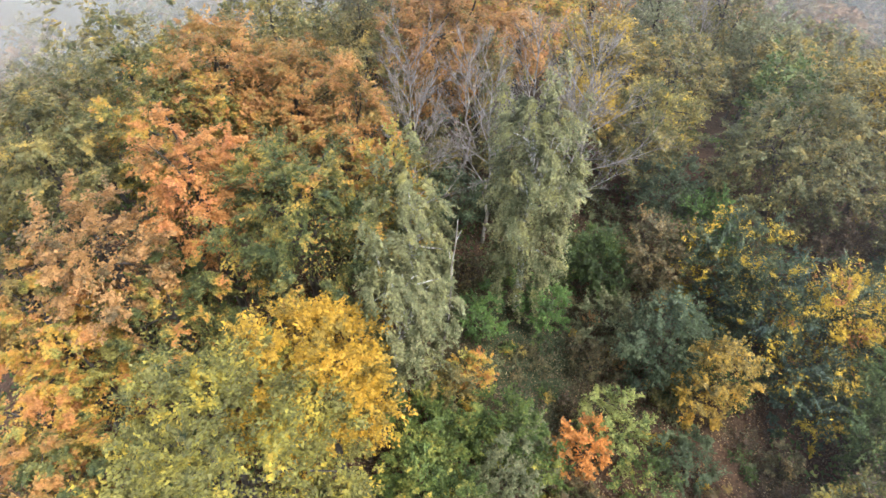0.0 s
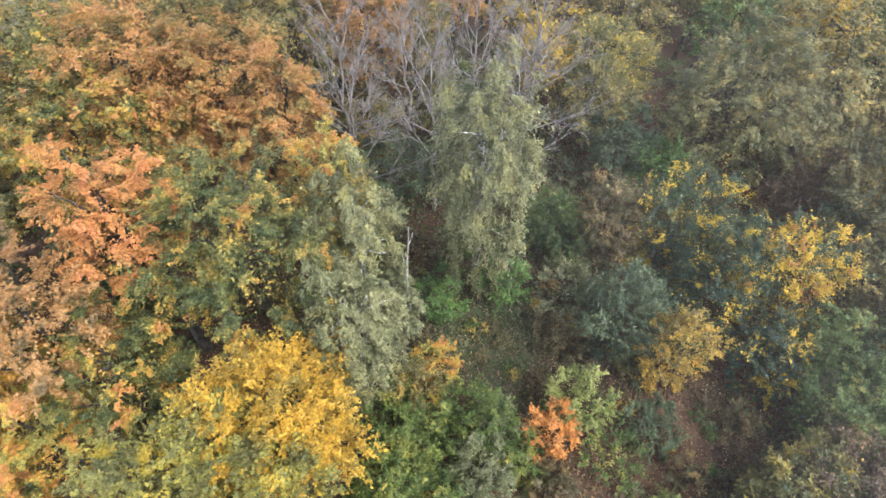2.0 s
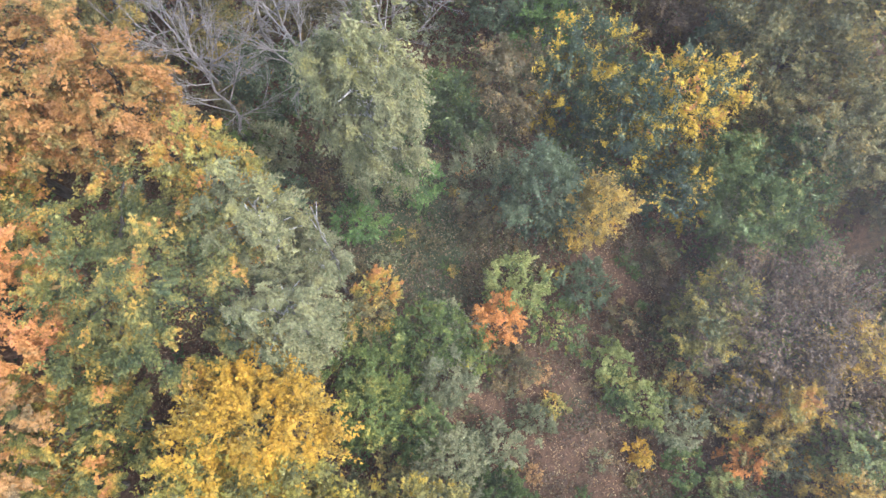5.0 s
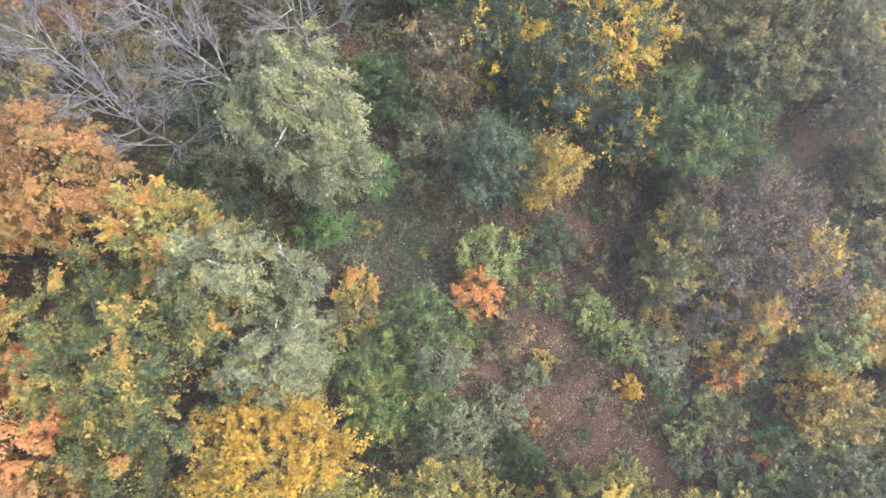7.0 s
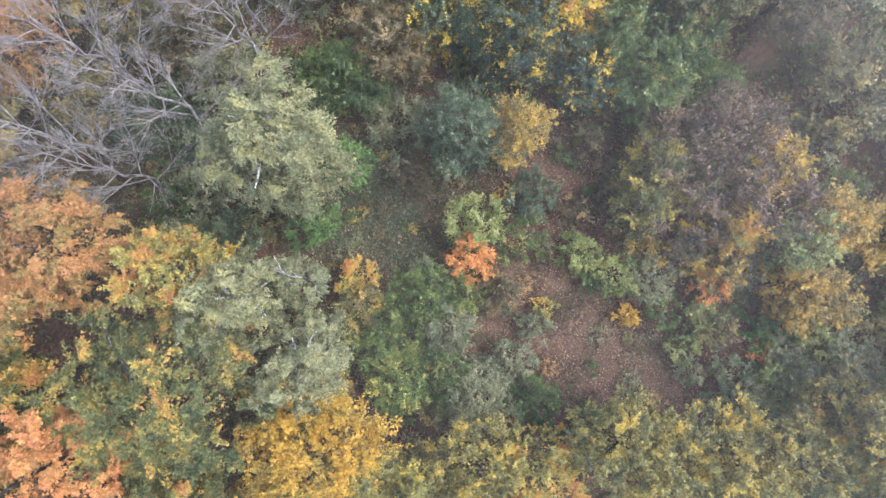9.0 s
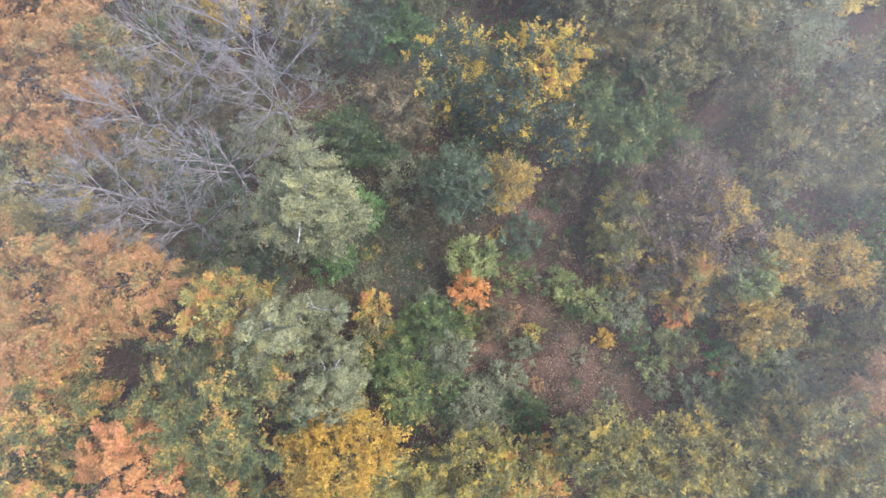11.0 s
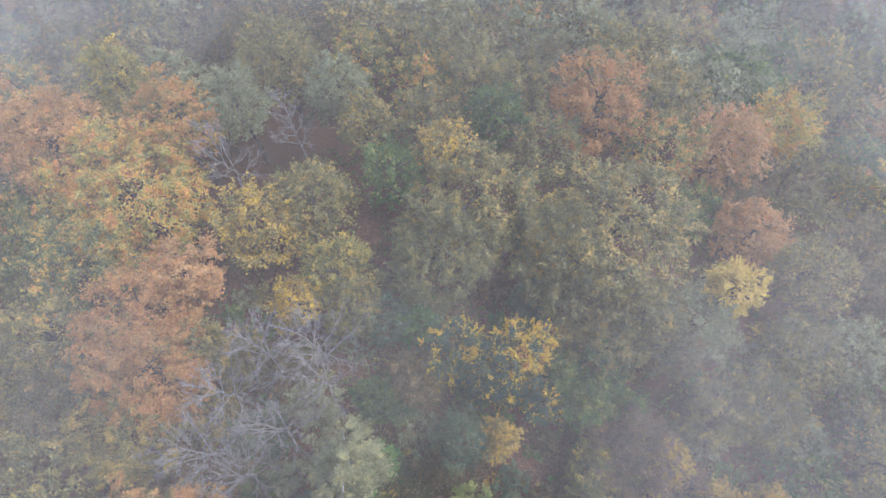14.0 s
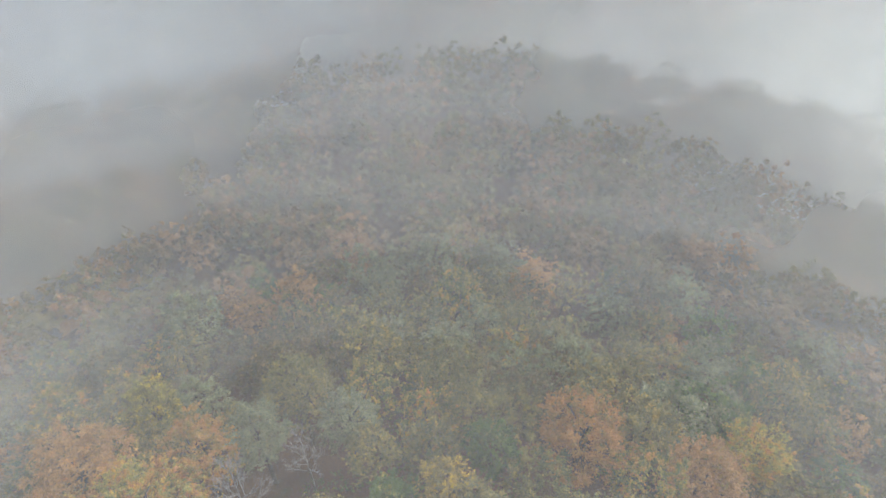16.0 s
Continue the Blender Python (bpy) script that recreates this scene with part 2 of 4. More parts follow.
def veil_material(name, middle, clear, full, edge, thick, seed, scale):
    """Thin drifting mist: thick at most, clear near its middle and towards its edge, with wisps."""
    mat = bpy.data.materials.new(name)
    mat.use_nodes = True
    nt = mat.node_tree
    nt.nodes.remove(nt.nodes["Principled BSDF"])
    out = nt.nodes["Material Output"]
    geo = nt.nodes.new("ShaderNodeNewGeometry")
    away = nt.nodes.new("ShaderNodeVectorMath")
    away.operation = "DISTANCE"
    away.inputs[1].default_value = middle
    grow = node(mat, "ShaderNodeMapRange", From_Min=clear, From_Max=full, To_Min=0.0, To_Max=thick)
    fade = node(mat, "ShaderNodeMapRange", From_Min=edge * 0.35, From_Max=edge * 0.97, To_Min=1.0, To_Max=0.0)
    grow.interpolation_type = fade.interpolation_type = "SMOOTHSTEP"
    links(mat, (geo.outputs["Position"], away.inputs[0]), (away.outputs["Value"], grow.inputs["Value"]), (away.outputs["Value"], fade.inputs["Value"]))
    move = node(mat, "ShaderNodeMapping", Location=(seed * 37.0, seed * 11.0, seed * 5.0))
    wisp = node(mat, "ShaderNodeTexNoise", Scale=scale, Detail=3.0, Roughness=0.5, Distortion=0.3)
    torn = node(mat, "ShaderNodeMapRange", From_Min=0.3, From_Max=0.7, To_Min=0.35, To_Max=1.65)
    links(mat, (geo.outputs["Position"], move.inputs["Vector"]), (move.outputs[0], wisp.inputs["Vector"]), (wisp.outputs["Fac"], torn.inputs["Value"]))
    both, amount = nt.nodes.new("ShaderNodeMath"), nt.nodes.new("ShaderNodeMath")
    both.operation = amount.operation = "MULTIPLY"
    amount.use_clamp = True
    links(mat, (grow.outputs["Result"], both.inputs[0]), (fade.outputs["Result"], both.inputs[1]), (both.outputs[0], amount.inputs[0]), (torn.outputs["Result"], amount.inputs[1]))
    clear_air = nt.nodes.new("ShaderNodeBsdfTransparent")
    white = node(mat, "ShaderNodeBsdfDiffuse", Color=(0.6, 0.57, 0.535, 1))
    glow = node(mat, "ShaderNodeBsdfTranslucent", Color=(0.6, 0.57, 0.535, 1))
    body = node(mat, "ShaderNodeMixShader", Fac=0.5)
    mix = nt.nodes.new("ShaderNodeMixShader")
    links(mat, (white.outputs[0], body.inputs[1]), (glow.outputs[0], body.inputs[2]), (amount.outputs[0], mix.inputs["Fac"]), (clear_air.outputs[0], mix.inputs[1]), (body.outputs[0], mix.inputs[2]), (mix.outputs[0], out.inputs["Surface"]))
    return mat


# ---- ground ----


def ground_height(x, y):
    """Gently rolling floor of the clearing that falls away towards the far woods."""
    away = max(0.0, math.hypot(x - 7, y - 17) - 34) / 45
    drop = -34 * (1 - math.exp(-away ** 1.2))
    swell = 1.1 * noise.noise((x * 0.035, y * 0.035, 1.3)) + 0.25 * noise.noise((x * 0.25, y * 0.25, 5.1))
    return 2.0 + drop + swell


def link_mesh(name, verts, faces, material, parent=None, label="", smooth=False):
    me = bpy.data.meshes.new(name)
    verts, faces = np.asarray(verts, np.float32), np.asarray(faces, np.int32)
    k = faces.shape[1]
    me.vertices.add(len(verts))
    me.vertices.foreach_set("co", verts.ravel())
    me.loops.add(faces.size)
    me.loops.foreach_set("vertex_index", faces.ravel())
    me.polygons.add(len(faces))
    me.polygons.foreach_set("loop_start", np.arange(0, faces.size, k, dtype=np.int32))
    if smooth:
        me.polygons.foreach_set("use_smooth", np.ones(len(faces), bool))
    me.update(calc_edges=True)
    me.validate()
    me.materials.append(material)
    ob = new(name, me)
    ob.parent = parent
    if label:
        tagged(ob, label)
    return ob


def soil_material():
    mat = bpy.data.materials.new("leaf_litter_and_grass")
    mat.use_nodes = True
    nt = mat.node_tree
    bsdf = nt.nodes["Principled BSDF"]
    geo = nt.nodes.new("ShaderNodeNewGeometry")
    big = node(mat, "ShaderNodeTexNoise", Scale=0.14, Detail=4.0, Roughness=0.6)
    fine = node(mat, "ShaderNodeTexNoise", Scale=3.0, Detail=6.0, Roughness=0.75)
    specks = node(mat, "ShaderNodeTexVoronoi", Scale=4.5)
    for n in (big, fine, specks):
        links(mat, (geo.outputs["Position"], n.inputs["Vector"]))
    grass = ramp(mat, [(0.3, (0.035, 0.045, 0.02)), (0.7, (0.085, 0.1, 0.045))])
    litter = ramp(mat, [(0.3, (0.045, 0.03, 0.02)), (0.5, (0.115, 0.063, 0.036)), (0.72, (0.19, 0.115, 0.065))])
    links(mat, (fine.outputs["Fac"], grass.inputs["Fac"]), (fine.outputs["Fac"], litter.inputs["Fac"]))
    apart = nt.nodes.new("ShaderNodeVectorMath")
    apart.operation = "DISTANCE"
    apart.inputs[1].default_value = (6.6, 23.2, 2.0)
    links(mat, (geo.outputs["Position"], apart.inputs[0]))
    glade = node(mat, "ShaderNodeMapRange", From_Min=2.0, From_Max=10.0, To_Min=-0.2, To_Max=0.16)
    links(mat, (apart.outputs["Value"], glade.inputs["Value"]))
    blend = nt.nodes.new("ShaderNodeMath")
    links(mat, (big.outputs["Fac"], blend.inputs[0]), (glade.outputs["Result"], blend.inputs[1]))
    where = node(mat, "ShaderNodeMapRange", From_Min=0.36, From_Max=0.6)
    links(mat, (blend.outputs[0], where.inputs["Value"]))
    mix = nt.nodes.new("ShaderNodeMix")
    mix.data_type = "RGBA"
    links(mat, (where.outputs["Result"], mix.inputs[0]), (grass.outputs["Color"], mix.inputs[6]), (litter.outputs["Color"], mix.inputs[7]))
    links(mat, (mix.outputs[2], bsdf.inputs["Base Color"]))
    bump = node(mat, "ShaderNodeBump", Strength=0.8, Distance=0.08)
    links(mat, (fine.outputs["Fac"], bump.inputs["Height"]), (bump.outputs[0], bsdf.inputs["Normal"]))
    bsdf.inputs["Roughness"].default_value = 0.95
    return mat


SOIL = soil_material()
us = np.concatenate([np.linspace(-600, -60, 12, endpoint=False), np.linspace(-60, 130, 130, endpoint=False), np.linspace(130, 310, 60, endpoint=False), np.linspace(310, 700, 8)])
grid = np.array([(x, y, ground_height(x, y)) for y in us for x in us])
n = len(us)
quads = np.array([(j * n + i, j * n + i + 1, (j + 1) * n + i + 1, (j + 1) * n + i) for j in range(n - 1) for i in range(n - 1)])
tagged(link_mesh("ground", grid, quads, SOIL, smooth=True), "rolling woodland floor of brown leaf litter, moss and grass", "ground", kind="structure")

# ---- plants ----


LEAF = 0.95
TAKEN = []


def leaves(pos, out, size, rng, face_up=0.5, fold=0.25, slim=0.62, way=None):
    """Vertices and faces of small pointed leaves at pos that point along way, turned towards out and the sky."""
    n = len(pos)
    nrm = out * (1 - face_up) + np.array([0, 0, face_up]) + rng.normal(0, 0.3, (n, 3))
    nrm /= np.linalg.norm(nrm, axis=1)[:, None] + 1e-9
    axis = (out + rng.normal(0, 0.8, (n, 3))) if way is None else way + rng.normal(0, 0.65, (n, 3))
    axis -= nrm * (axis * nrm).sum(1)[:, None]
    axis /= np.linalg.norm(axis, axis=1)[:, None] + 1e-9
    side = np.cross(nrm, axis)
    s = (size * rng.uniform(0.65, 1.35, n))[:, None]
    v = np.empty((n, 3, 3))
    v[:, 0] = pos + axis * s * 0.65 - nrm * s * fold * 0.5
    v[:, 1] = pos - axis * s * 0.35 + side * s * slim * 0.5
    v[:, 2] = pos - axis * s * 0.3 - side * s * slim * 0.5
    return v.reshape(-1, 3), np.arange(3 * n).reshape(n, 3)


def tube(points, radii, sides=6):
    """A tapering tube through points."""
    points = np.asarray(points, float)
    d = np.gradient(points, axis=0)
    d /= np.linalg.norm(d, axis=1)[:, None] + 1e-9
    ref = np.where(np.abs(d[:, 2:3]) > 0.9, [[1.0, 0, 0]], [[0, 0, 1.0]])
    a = np.cross(d, ref)
    a /= np.linalg.norm(a, axis=1)[:, None] + 1e-9
    b = np.cross(d, a)
    th = np.linspace(0, 2 * np.pi, sides, endpoint=False)
    ring = np.cos(th)[None, :, None] * a[:, None] + np.sin(th)[None, :, None] * b[:, None]
    v = (points[:, None] + ring * np.asarray(radii)[:, None, None]).reshape(-1, 3)
    f = [(i * sides + k, i * sides + (k + 1) % sides, (i + 1) * sides + (k + 1) % sides, (i + 1) * sides + k) for i in range(len(points) - 1) for k in range(sides)]
    return v, np.array(f)


def merge(pieces):
    vs, fs, base = [], [], 0
    for v, f in pieces:
        vs.append(v)
        fs.append(f + base)
        base += len(v)
    return np.concatenate(vs), np.concatenate(fs)


def crown_points(rng, rx, ry, rz, clumps, per, style):
    """Places, facings and pointing ways of the leaves of a crown centred on the origin, and its clump centres."""
    k = np.arange(clumps) + 0.5
    zc = 1 - k / clumps * (1.75 if style != "birch" else 1.92)
    th = k * 2.39996 + rng.uniform(0, 6.28)
    ring = np.sqrt(np.clip(1 - zc * zc, 0, 1))
    d = np.stack([np.cos(th) * ring, np.sin(th) * ring, zc], 1) + rng.normal(0, 0.12, (clumps, 3))
    d /= np.linalg.norm(d, axis=1)[:, None]
    lobes = np.array([noise.noise((v[0] * 1.5 + rx * 3.1, v[1] * 1.5 + rz, v[2] * 1.5)) for v in d])
    r = (0.94 + 0.4 * lobes) * (1.06 - 0.36 * rng.uniform(0, 1, clumps) ** 1.3)
    if style == "birch":
        r *= np.where(d[:, 2] > 0, 0.92 + 0.12 * d[:, 2], 0.95)
    c = d * r[:, None] * np.array([rx, ry, rz])
    size = (rx * ry * rz) ** (1 / 3)
    reach = (size * {"beech": 0.15, "maple": 0.14, "birch": 0.14, "shrub": 0.19}[style] + 0.14) * rng.uniform(0.7, 1.35, clumps)
    # each clump is a spray: shoots that fan out from one twig, with leaves along both sides of every shoot
    shoots = {"beech": 6, "maple": 7, "birch": 8, "shrub": 7}[style]
    lift = {"beech": -0.12, "maple": 0.55, "birch": -0.9, "shrub": 0.35}[style]
    twig = d * np.array([1, 1, {"beech": 0.35, "maple": 0.7, "birch": 0.3, "shrub": 0.8}[style]]) + rng.normal(0, 0.28, (clumps, 3))
    twig[:, 2] += lift
    twig /= np.linalg.norm(twig, axis=1)[:, None] + 1e-9
    across = np.cross(twig, np.array([0, 0, 1.0]) + rng.normal(0, 0.45, (clumps, 3)))
    across /= np.linalg.norm(across, axis=1)[:, None] + 1e-9
    plane = np.cross(across, twig)
    fan = rng.uniform(-1, 1, (clumps, shoots)) * {"beech": 1.1, "maple": 0.9, "birch": 0.6, "shrub": 1.1}[style]
    deep = rng.normal(0, {"beech": 0.4, "maple": 0.5, "birch": 0.5, "shrub": 0.55}[style], (clumps, shoots))
    ray = twig[:, None] * np.cos(fan)[..., None] + across[:, None] * np.sin(fan)[..., None] + plane[:, None] * deep[..., None]
    ray /= np.linalg.norm(ray, axis=2)[..., None]
    far = reach[:, None] * rng.uniform(0.75, 1.35, (clumps, shoots))
    idx = np.repeat(np.arange(clumps), per)
    n = len(idx)
    k = rng.integers(0, shoots, n)
    u = rng.uniform(0, 1, n) ** 0.8
    flank = np.where(rng.uniform(0, 1, n) < 0.5, -1.0, 1.0)
    edge = np.cross(ray[idx, k], plane[idx])
    p = c[idx] - twig[idx] * (reach[idx] * 0.55)[:, None] + ray[idx, k] * (u * far[idx, k] * 1.35)[:, None]
    p += edge * (flank * rng.uniform(0.0, 0.3, n) * (1.1 - 0.7 * u) * reach[idx])[:, None] + rng.normal(0, 0.07, (n, 3)) * reach[idx][:, None]
    if style == "beech":
        p[:, 2] -= 0.22 * u ** 2 * reach[idx]
    if style == "birch":
        p[:, 2] -= 0.8 * u ** 2 * reach[idx]
    out = d[idx] * 0.5 + plane[idx] * 0.8
    way = ray[idx, k] + edge * (flank * 0.55)[:, None]
    inner = rng.normal(0, 1, (int(n * 0.12), 3))
    inner /= np.linalg.norm(inner, axis=1)[:, None]
    p = np.concatenate([p, inner * rng.uniform(0.35, 0.75, (len(inner), 1)) * np.array([rx, ry, rz])])
    return p, np.concatenate([out, inner]), np.concatenate([way, inner]), c


def limb_path(rng, a, b, sag=0.12, n=5, stray=0.035):
    a, b = np.asarray(a, float), np.asarray(b, float)
    t = np.linspace(0, 1, n)[:, None]
    length = np.linalg.norm(b - a)
    p = a + (b - a) * t
    p += rng.normal(0, stray, (n, 3)) * length * np.sin(t * np.pi)
    p[:, 2] += sag * length * np.sin(t[:, 0] * np.pi)
    return p


def leafy_tree(name, label, category, x, y, top, rx, rz, leaf, bark="bark", style="beech", clumps=110, per=90, size=0.22, ry=None, seed=1, limbs=6, group=""):
    """A tree with a tapered trunk, limbs and a crown whose highest leaves stand at the height top."""
    rng = np.random.default_rng(seed)
    ry = ry or rx
    size, per, clumps = size * LEAF, int(per * 1.12), int(clumps * 0.85)
    gz = ground_height(x, y)
    root = tagged(new(name), label, category, group)
    root.location = (x, y, gz)
    mid = top - gz - rz
    p, out, way, c = crown_points(rng, rx, ry, rz, clumps, per, style)
    p[:, 2] += mid
    c[:, 2] += mid
    keep = p[:, 2] > 0.15
    v, f = leaves(p[keep], out[keep], size, rng, face_up={"beech": 0.5, "maple": 0.4, "birch": 0.3, "shrub": 0.4}[style], slim=0.6 if style == "birch" else 0.76, way=way[keep])
    link_mesh("crown", v, f, M[leaf], root)
    TAKEN.append((x, y, max(3.2, rx * 0.95)))
    thick = (0.011 if style == "birch" else 0.016) * (mid + rz) + 0.02 * rx
    stem = limb_path(rng, (0, 0, -0.4), (rng.normal(0, 0.15), rng.normal(0, 0.15), mid + rz * 0.55), 0, 8, 0.01)
    v, f = tube(stem, np.linspace(thick, thick * 0.22, 8), 8)
    trunk = link_mesh("trunk", v, f, M[bark], root, smooth=True)
    for i in range(limbs * 2 if style == "birch" else limbs):
        tip = c[rng.integers(len(c))] * (np.array([1.04, 1.04, 1]) if style == "birch" else np.array([0.9, 0.9, 1]))
        s = stem[min(7, 3 + int(rng.integers(4)))]
        if tip[2] < s[2] - 1:
            tip[2] = s[2] + abs(tip[2] - s[2]) * 0.3
        q = limb_path(rng, s, tip)
        v, f = tube(q, np.linspace(thick * 0.42, thick * 0.07, 5), 5)
        link_mesh("limb", v, f, M[bark], trunk, smooth=True)
    return root


def shrub(label, x, y, top, rx, leaf, style="shrub", clumps=45, per=55, size=0.19, ry=None, seed=1, stems=4, group="", name="shrub", twigs=0):
    """A bush of several stems whose crown reaches nearly to the ground."""
    rng = np.random.default_rng(seed)
    size, per, clumps = size * LEAF, int(per * 1.12), int(clumps * 0.85)
    gz = ground_height(x, y)
    h = max(top - gz, 0.5)
    rz = h * 0.56
    root = tagged(new(name), label, "shrub" if name == "shrub" else name.split("_")[-1], group)
    TAKEN.append((x, y, 2.0))
    root.location = (x, y, gz)
    p, out, way, c = crown_points(rng, rx, ry or rx, rz, clumps, per, style)
    p[:, 2] += h - rz
    c[:, 2] += h - rz
    keep = p[:, 2] > 0.05
    v, f = leaves(p[keep], out[keep], size, rng, face_up=0.4, slim=0.74, way=way[keep])
    link_mesh("crown", v, f, M[leaf], root)
    for i in range(stems):
        tip = c[rng.integers(len(c))]
        tip[2] = abs(tip[2])
        v, f = tube(limb_path(rng, (rng.normal(0, 0.12), rng.normal(0, 0.12), -0.2), tip * 0.92), np.linspace(0.03 + 0.012 * rx, 0.012, 5), 5)
        link_mesh("stem", v, f, M["bark"], root, smooth=True)
    if twigs:
        ends = p[rng.integers(len(p), size=twigs)]
        v, f = merge([tube(limb_path(rng, e * np.array([0.35, 0.35, 0.5]), e * 1.04, 0.1, 4), np.linspace(0.022, 0.007, 4), 3) for e in ends])
        link_mesh("twig_spray", v, f, M["bark"], root, "bare grey-brown twigs")
    return root


def bare_tree(label, x, y, top, spread, seed=1, lean=(0, 0), bark="bark_pale", limbs=15, group="bare trees beside the clearing"):
    """A leafless tree: a trunk and limbs that fork into fine twigs."""
    rng = np.random.default_rng(seed)
    gz = ground_height(x, y)
    h = top - gz
    root = tagged(new("bare_tree"), label, "tree", group)
    TAKEN.append((x, y, 3.2))
    root.location = (x, y, gz)
    thick = 0.0105 * h
    stem = limb_path(rng, (0, 0, -0.4), (lean[0], lean[1], h * 0.9), 0, 9, 0.014)
    v, f = tube(stem, np.linspace(thick, 0.03, 9), 8)
    link_mesh("trunk", v, f, M[bark], root, smooth=True)

    def fork(pieces, a, way, length, r, depth):
        way = way / np.linalg.norm(way)
        bend = rng.normal(0, 0.07, 3) + np.array([0, 0, 0.08])
        b = a + (way + bend * 0.4) * length * 0.5
        c = b + (way + bend) * length * 0.5
        pieces[depth > 1].append(tube([a, b, c], [r, r * 0.75, r * 0.45], 5 if depth > 1 else 3) if depth else tube([a, c], [r, r * 0.5], 3))
        if depth == 0:
            return
        for i in range(5 if depth > 1 else 6):
            t = rng.uniform(0.3, 1.0)
            s = a + (b - a) * t * 2 if t < 0.5 else b + (c - b) * (t * 2 - 1)
            turn = rng.normal(0, 0.33, 3)
            fork(pieces, s, way + turn + np.array([0, 0, 0.1]), length * rng.uniform(0.42, 0.66), max(r * 0.46, 0.011 if depth > 1 else 0.007), depth - 1)

    for i in range(limbs):
        k = 3 + i * 5.6 / limbs
        s = stem[int(k)] + (stem[min(8, int(k) + 1)] - stem[int(k)]) * (k % 1)
        th = i * 2.4 + rng.uniform(-0.4, 0.4)
        rise = 0.55 + 1.3 * i / limbs
        pieces = ([], [])
        fork(pieces, s, np.array([math.cos(th), math.sin(th), rise]), spread * (0.95 - 0.45 * i / limbs), thick * (0.4 - 0.2 * i / limbs), 3)
        limb = link_mesh("limb", *merge(pieces[1]), M[bark], root, smooth=True)
        tagged(link_mesh("twigs", *merge(pieces[0]), M[bark], limb, "fine grey twigs", smooth=True), kind="stuff")
    return root


# ---- trees and bushes, from the clearing outwards ----
leafy_tree("maple_tree", "tall spreading maple with yellow-green leaves at the clearing's edge", "tree", -8.24, 10.46, 17.0, 4.96, 5.46, "maple_bright", "bark", "maple", 260, 149, 0.165, seed=11)
leafy_tree("maple_tree", "field maple with bright yellow leaves beside the beeches", "tree", -5.7, 14.9, 16.0, 3.6, 4.23, "maple_yellow", "bark", "maple", 198, 118, 0.165, seed=12)
leafy_tree("beech_tree", "broad beech with green leaves turning gold", "tree", -7.36, 22.97, 19.0, 4.50, 4.95, "beech_green", "bark", "beech", 113, 283, 0.165, seed=13)
leafy_tree("beech_tree", "tall beech with red-orange upper leaves", "tree", -12.87, 24.14, 19.8, 2.89, 4.98, "beech_red", "bark", "beech", 65, 282, 0.165, seed=14)
leafy_tree("beech_tree", "large beech with copper-orange leaves", "tree", -10.14, 35.69, 18.6, 4.51, 4.96, "beech_orange", "bark", "beech", 114, 192, 0.2, seed=15)
leafy_tree("maple_tree", "slender beech with gold and green leaves", "tree", -3.13, 27.03, 16.5, 2.39, 4.06, "beech_gold", "bark", "maple", 104, 119, 0.165, seed=16)
leafy_tree("beech_tree", "beech with olive and orange leaves", "tree", -16.25, 30.59, 18.5, 4.70, 5.17, "beech_green", "bark", "beech", 124, 191, 0.2, seed=17)
leafy_tree("beech_tree", "beech with green-gold leaves and a few red twigs", "tree", -13.27, 18.40, 15.0, 3.26, 3.64, "beech_green", "bark", "beech", 60, 282, 0.165, seed=18)
leafy_tree("hornbeam_tree", "tall hornbeam with dull olive leaves", "tree", -22.34, 27.23, 19.5, 3.91, 4.90, "hornbeam", "bark", "beech", 94, 191, 0.2, seed=19)
leafy_tree("beech_tree", "beech with pinkish copper leaves", "tree", -15.99, 19.47, 18.5, 3.03, 4.62, "beech_rust", "bark", "beech", 65, 282, 0.165, seed=20)
leafy_tree("hornbeam_tree", "broad hornbeam with olive-yellow layered leaves", "tree", 25.47, 34.83, 14.0, 5.51, 5.04, "hornbeam", "bark", "beech", 151, 191, 0.2, seed=21)
leafy_tree("beech_tree", "beech with golden leaves and reddish twigs", "tree", -19.07, 17.17, 14.5, 2.90, 3.50, "beech_gold", "bark", "beech", 50, 193, 0.2, seed=22)
leafy_tree("beech_tree", "beech with orange-brown layered sprays of leaves", "tree", -6.1, 32.6, 17.5, 3.3, 4.48, "beech_orange", "bark", "beech", 70, 282, 0.165, seed=23)
leafy_tree("beech_tree", "tall beech with orange and olive leaves", "tree", -14.52, 35.43, 19.5, 5.40, 5.94, "beech_orange", "bark", "beech", 164, 191, 0.2, seed=24)
leafy_tree("beech_tree", "beech with vivid orange leaves", "tree", -0.87, 46.05, 17.5, 5.27, 5.80, "beech_salmon", "bark", "beech", 156, 191, 0.2, seed=25)
leafy_tree("hornbeam_tree", "hornbeam with olive leaves turning yellow", "tree", -6.26, 43.23, 16.0, 4.25, 4.67, "hornbeam", "bark", "beech", 101, 192, 0.2, seed=26)
leafy_tree("birch_tree", "tall birch with grey-green drooping leaves", "tree", 5.3, 27.1, 20.8, 3.0, 8.3, "birch", "bark_birch", "birch", 193, 186, 0.18, seed=27)
leafy_tree("birch_tree", "grey-green birch with pale leaves", "tree", -1.9, 23.7, 18.8, 2.2, 7.2, "birch", "bark_birch", "birch", 106, 186, 0.18, seed=28)
leafy_tree("birch_tree", "grey-green birch with a white leaning trunk", "tree", -2.5, 19.0, 17.4, 2.4, 6.9, "birch", "bark_birch", "birch", 109, 186, 0.18, seed=29)
leafy_tree("birch_tree", "smaller dull green birch among the shrubs", "tree", -0.64, 22.68, 11.0, 1.91, 3.96, "willow", "bark_birch", "birch", 58, 189, 0.18, seed=30)
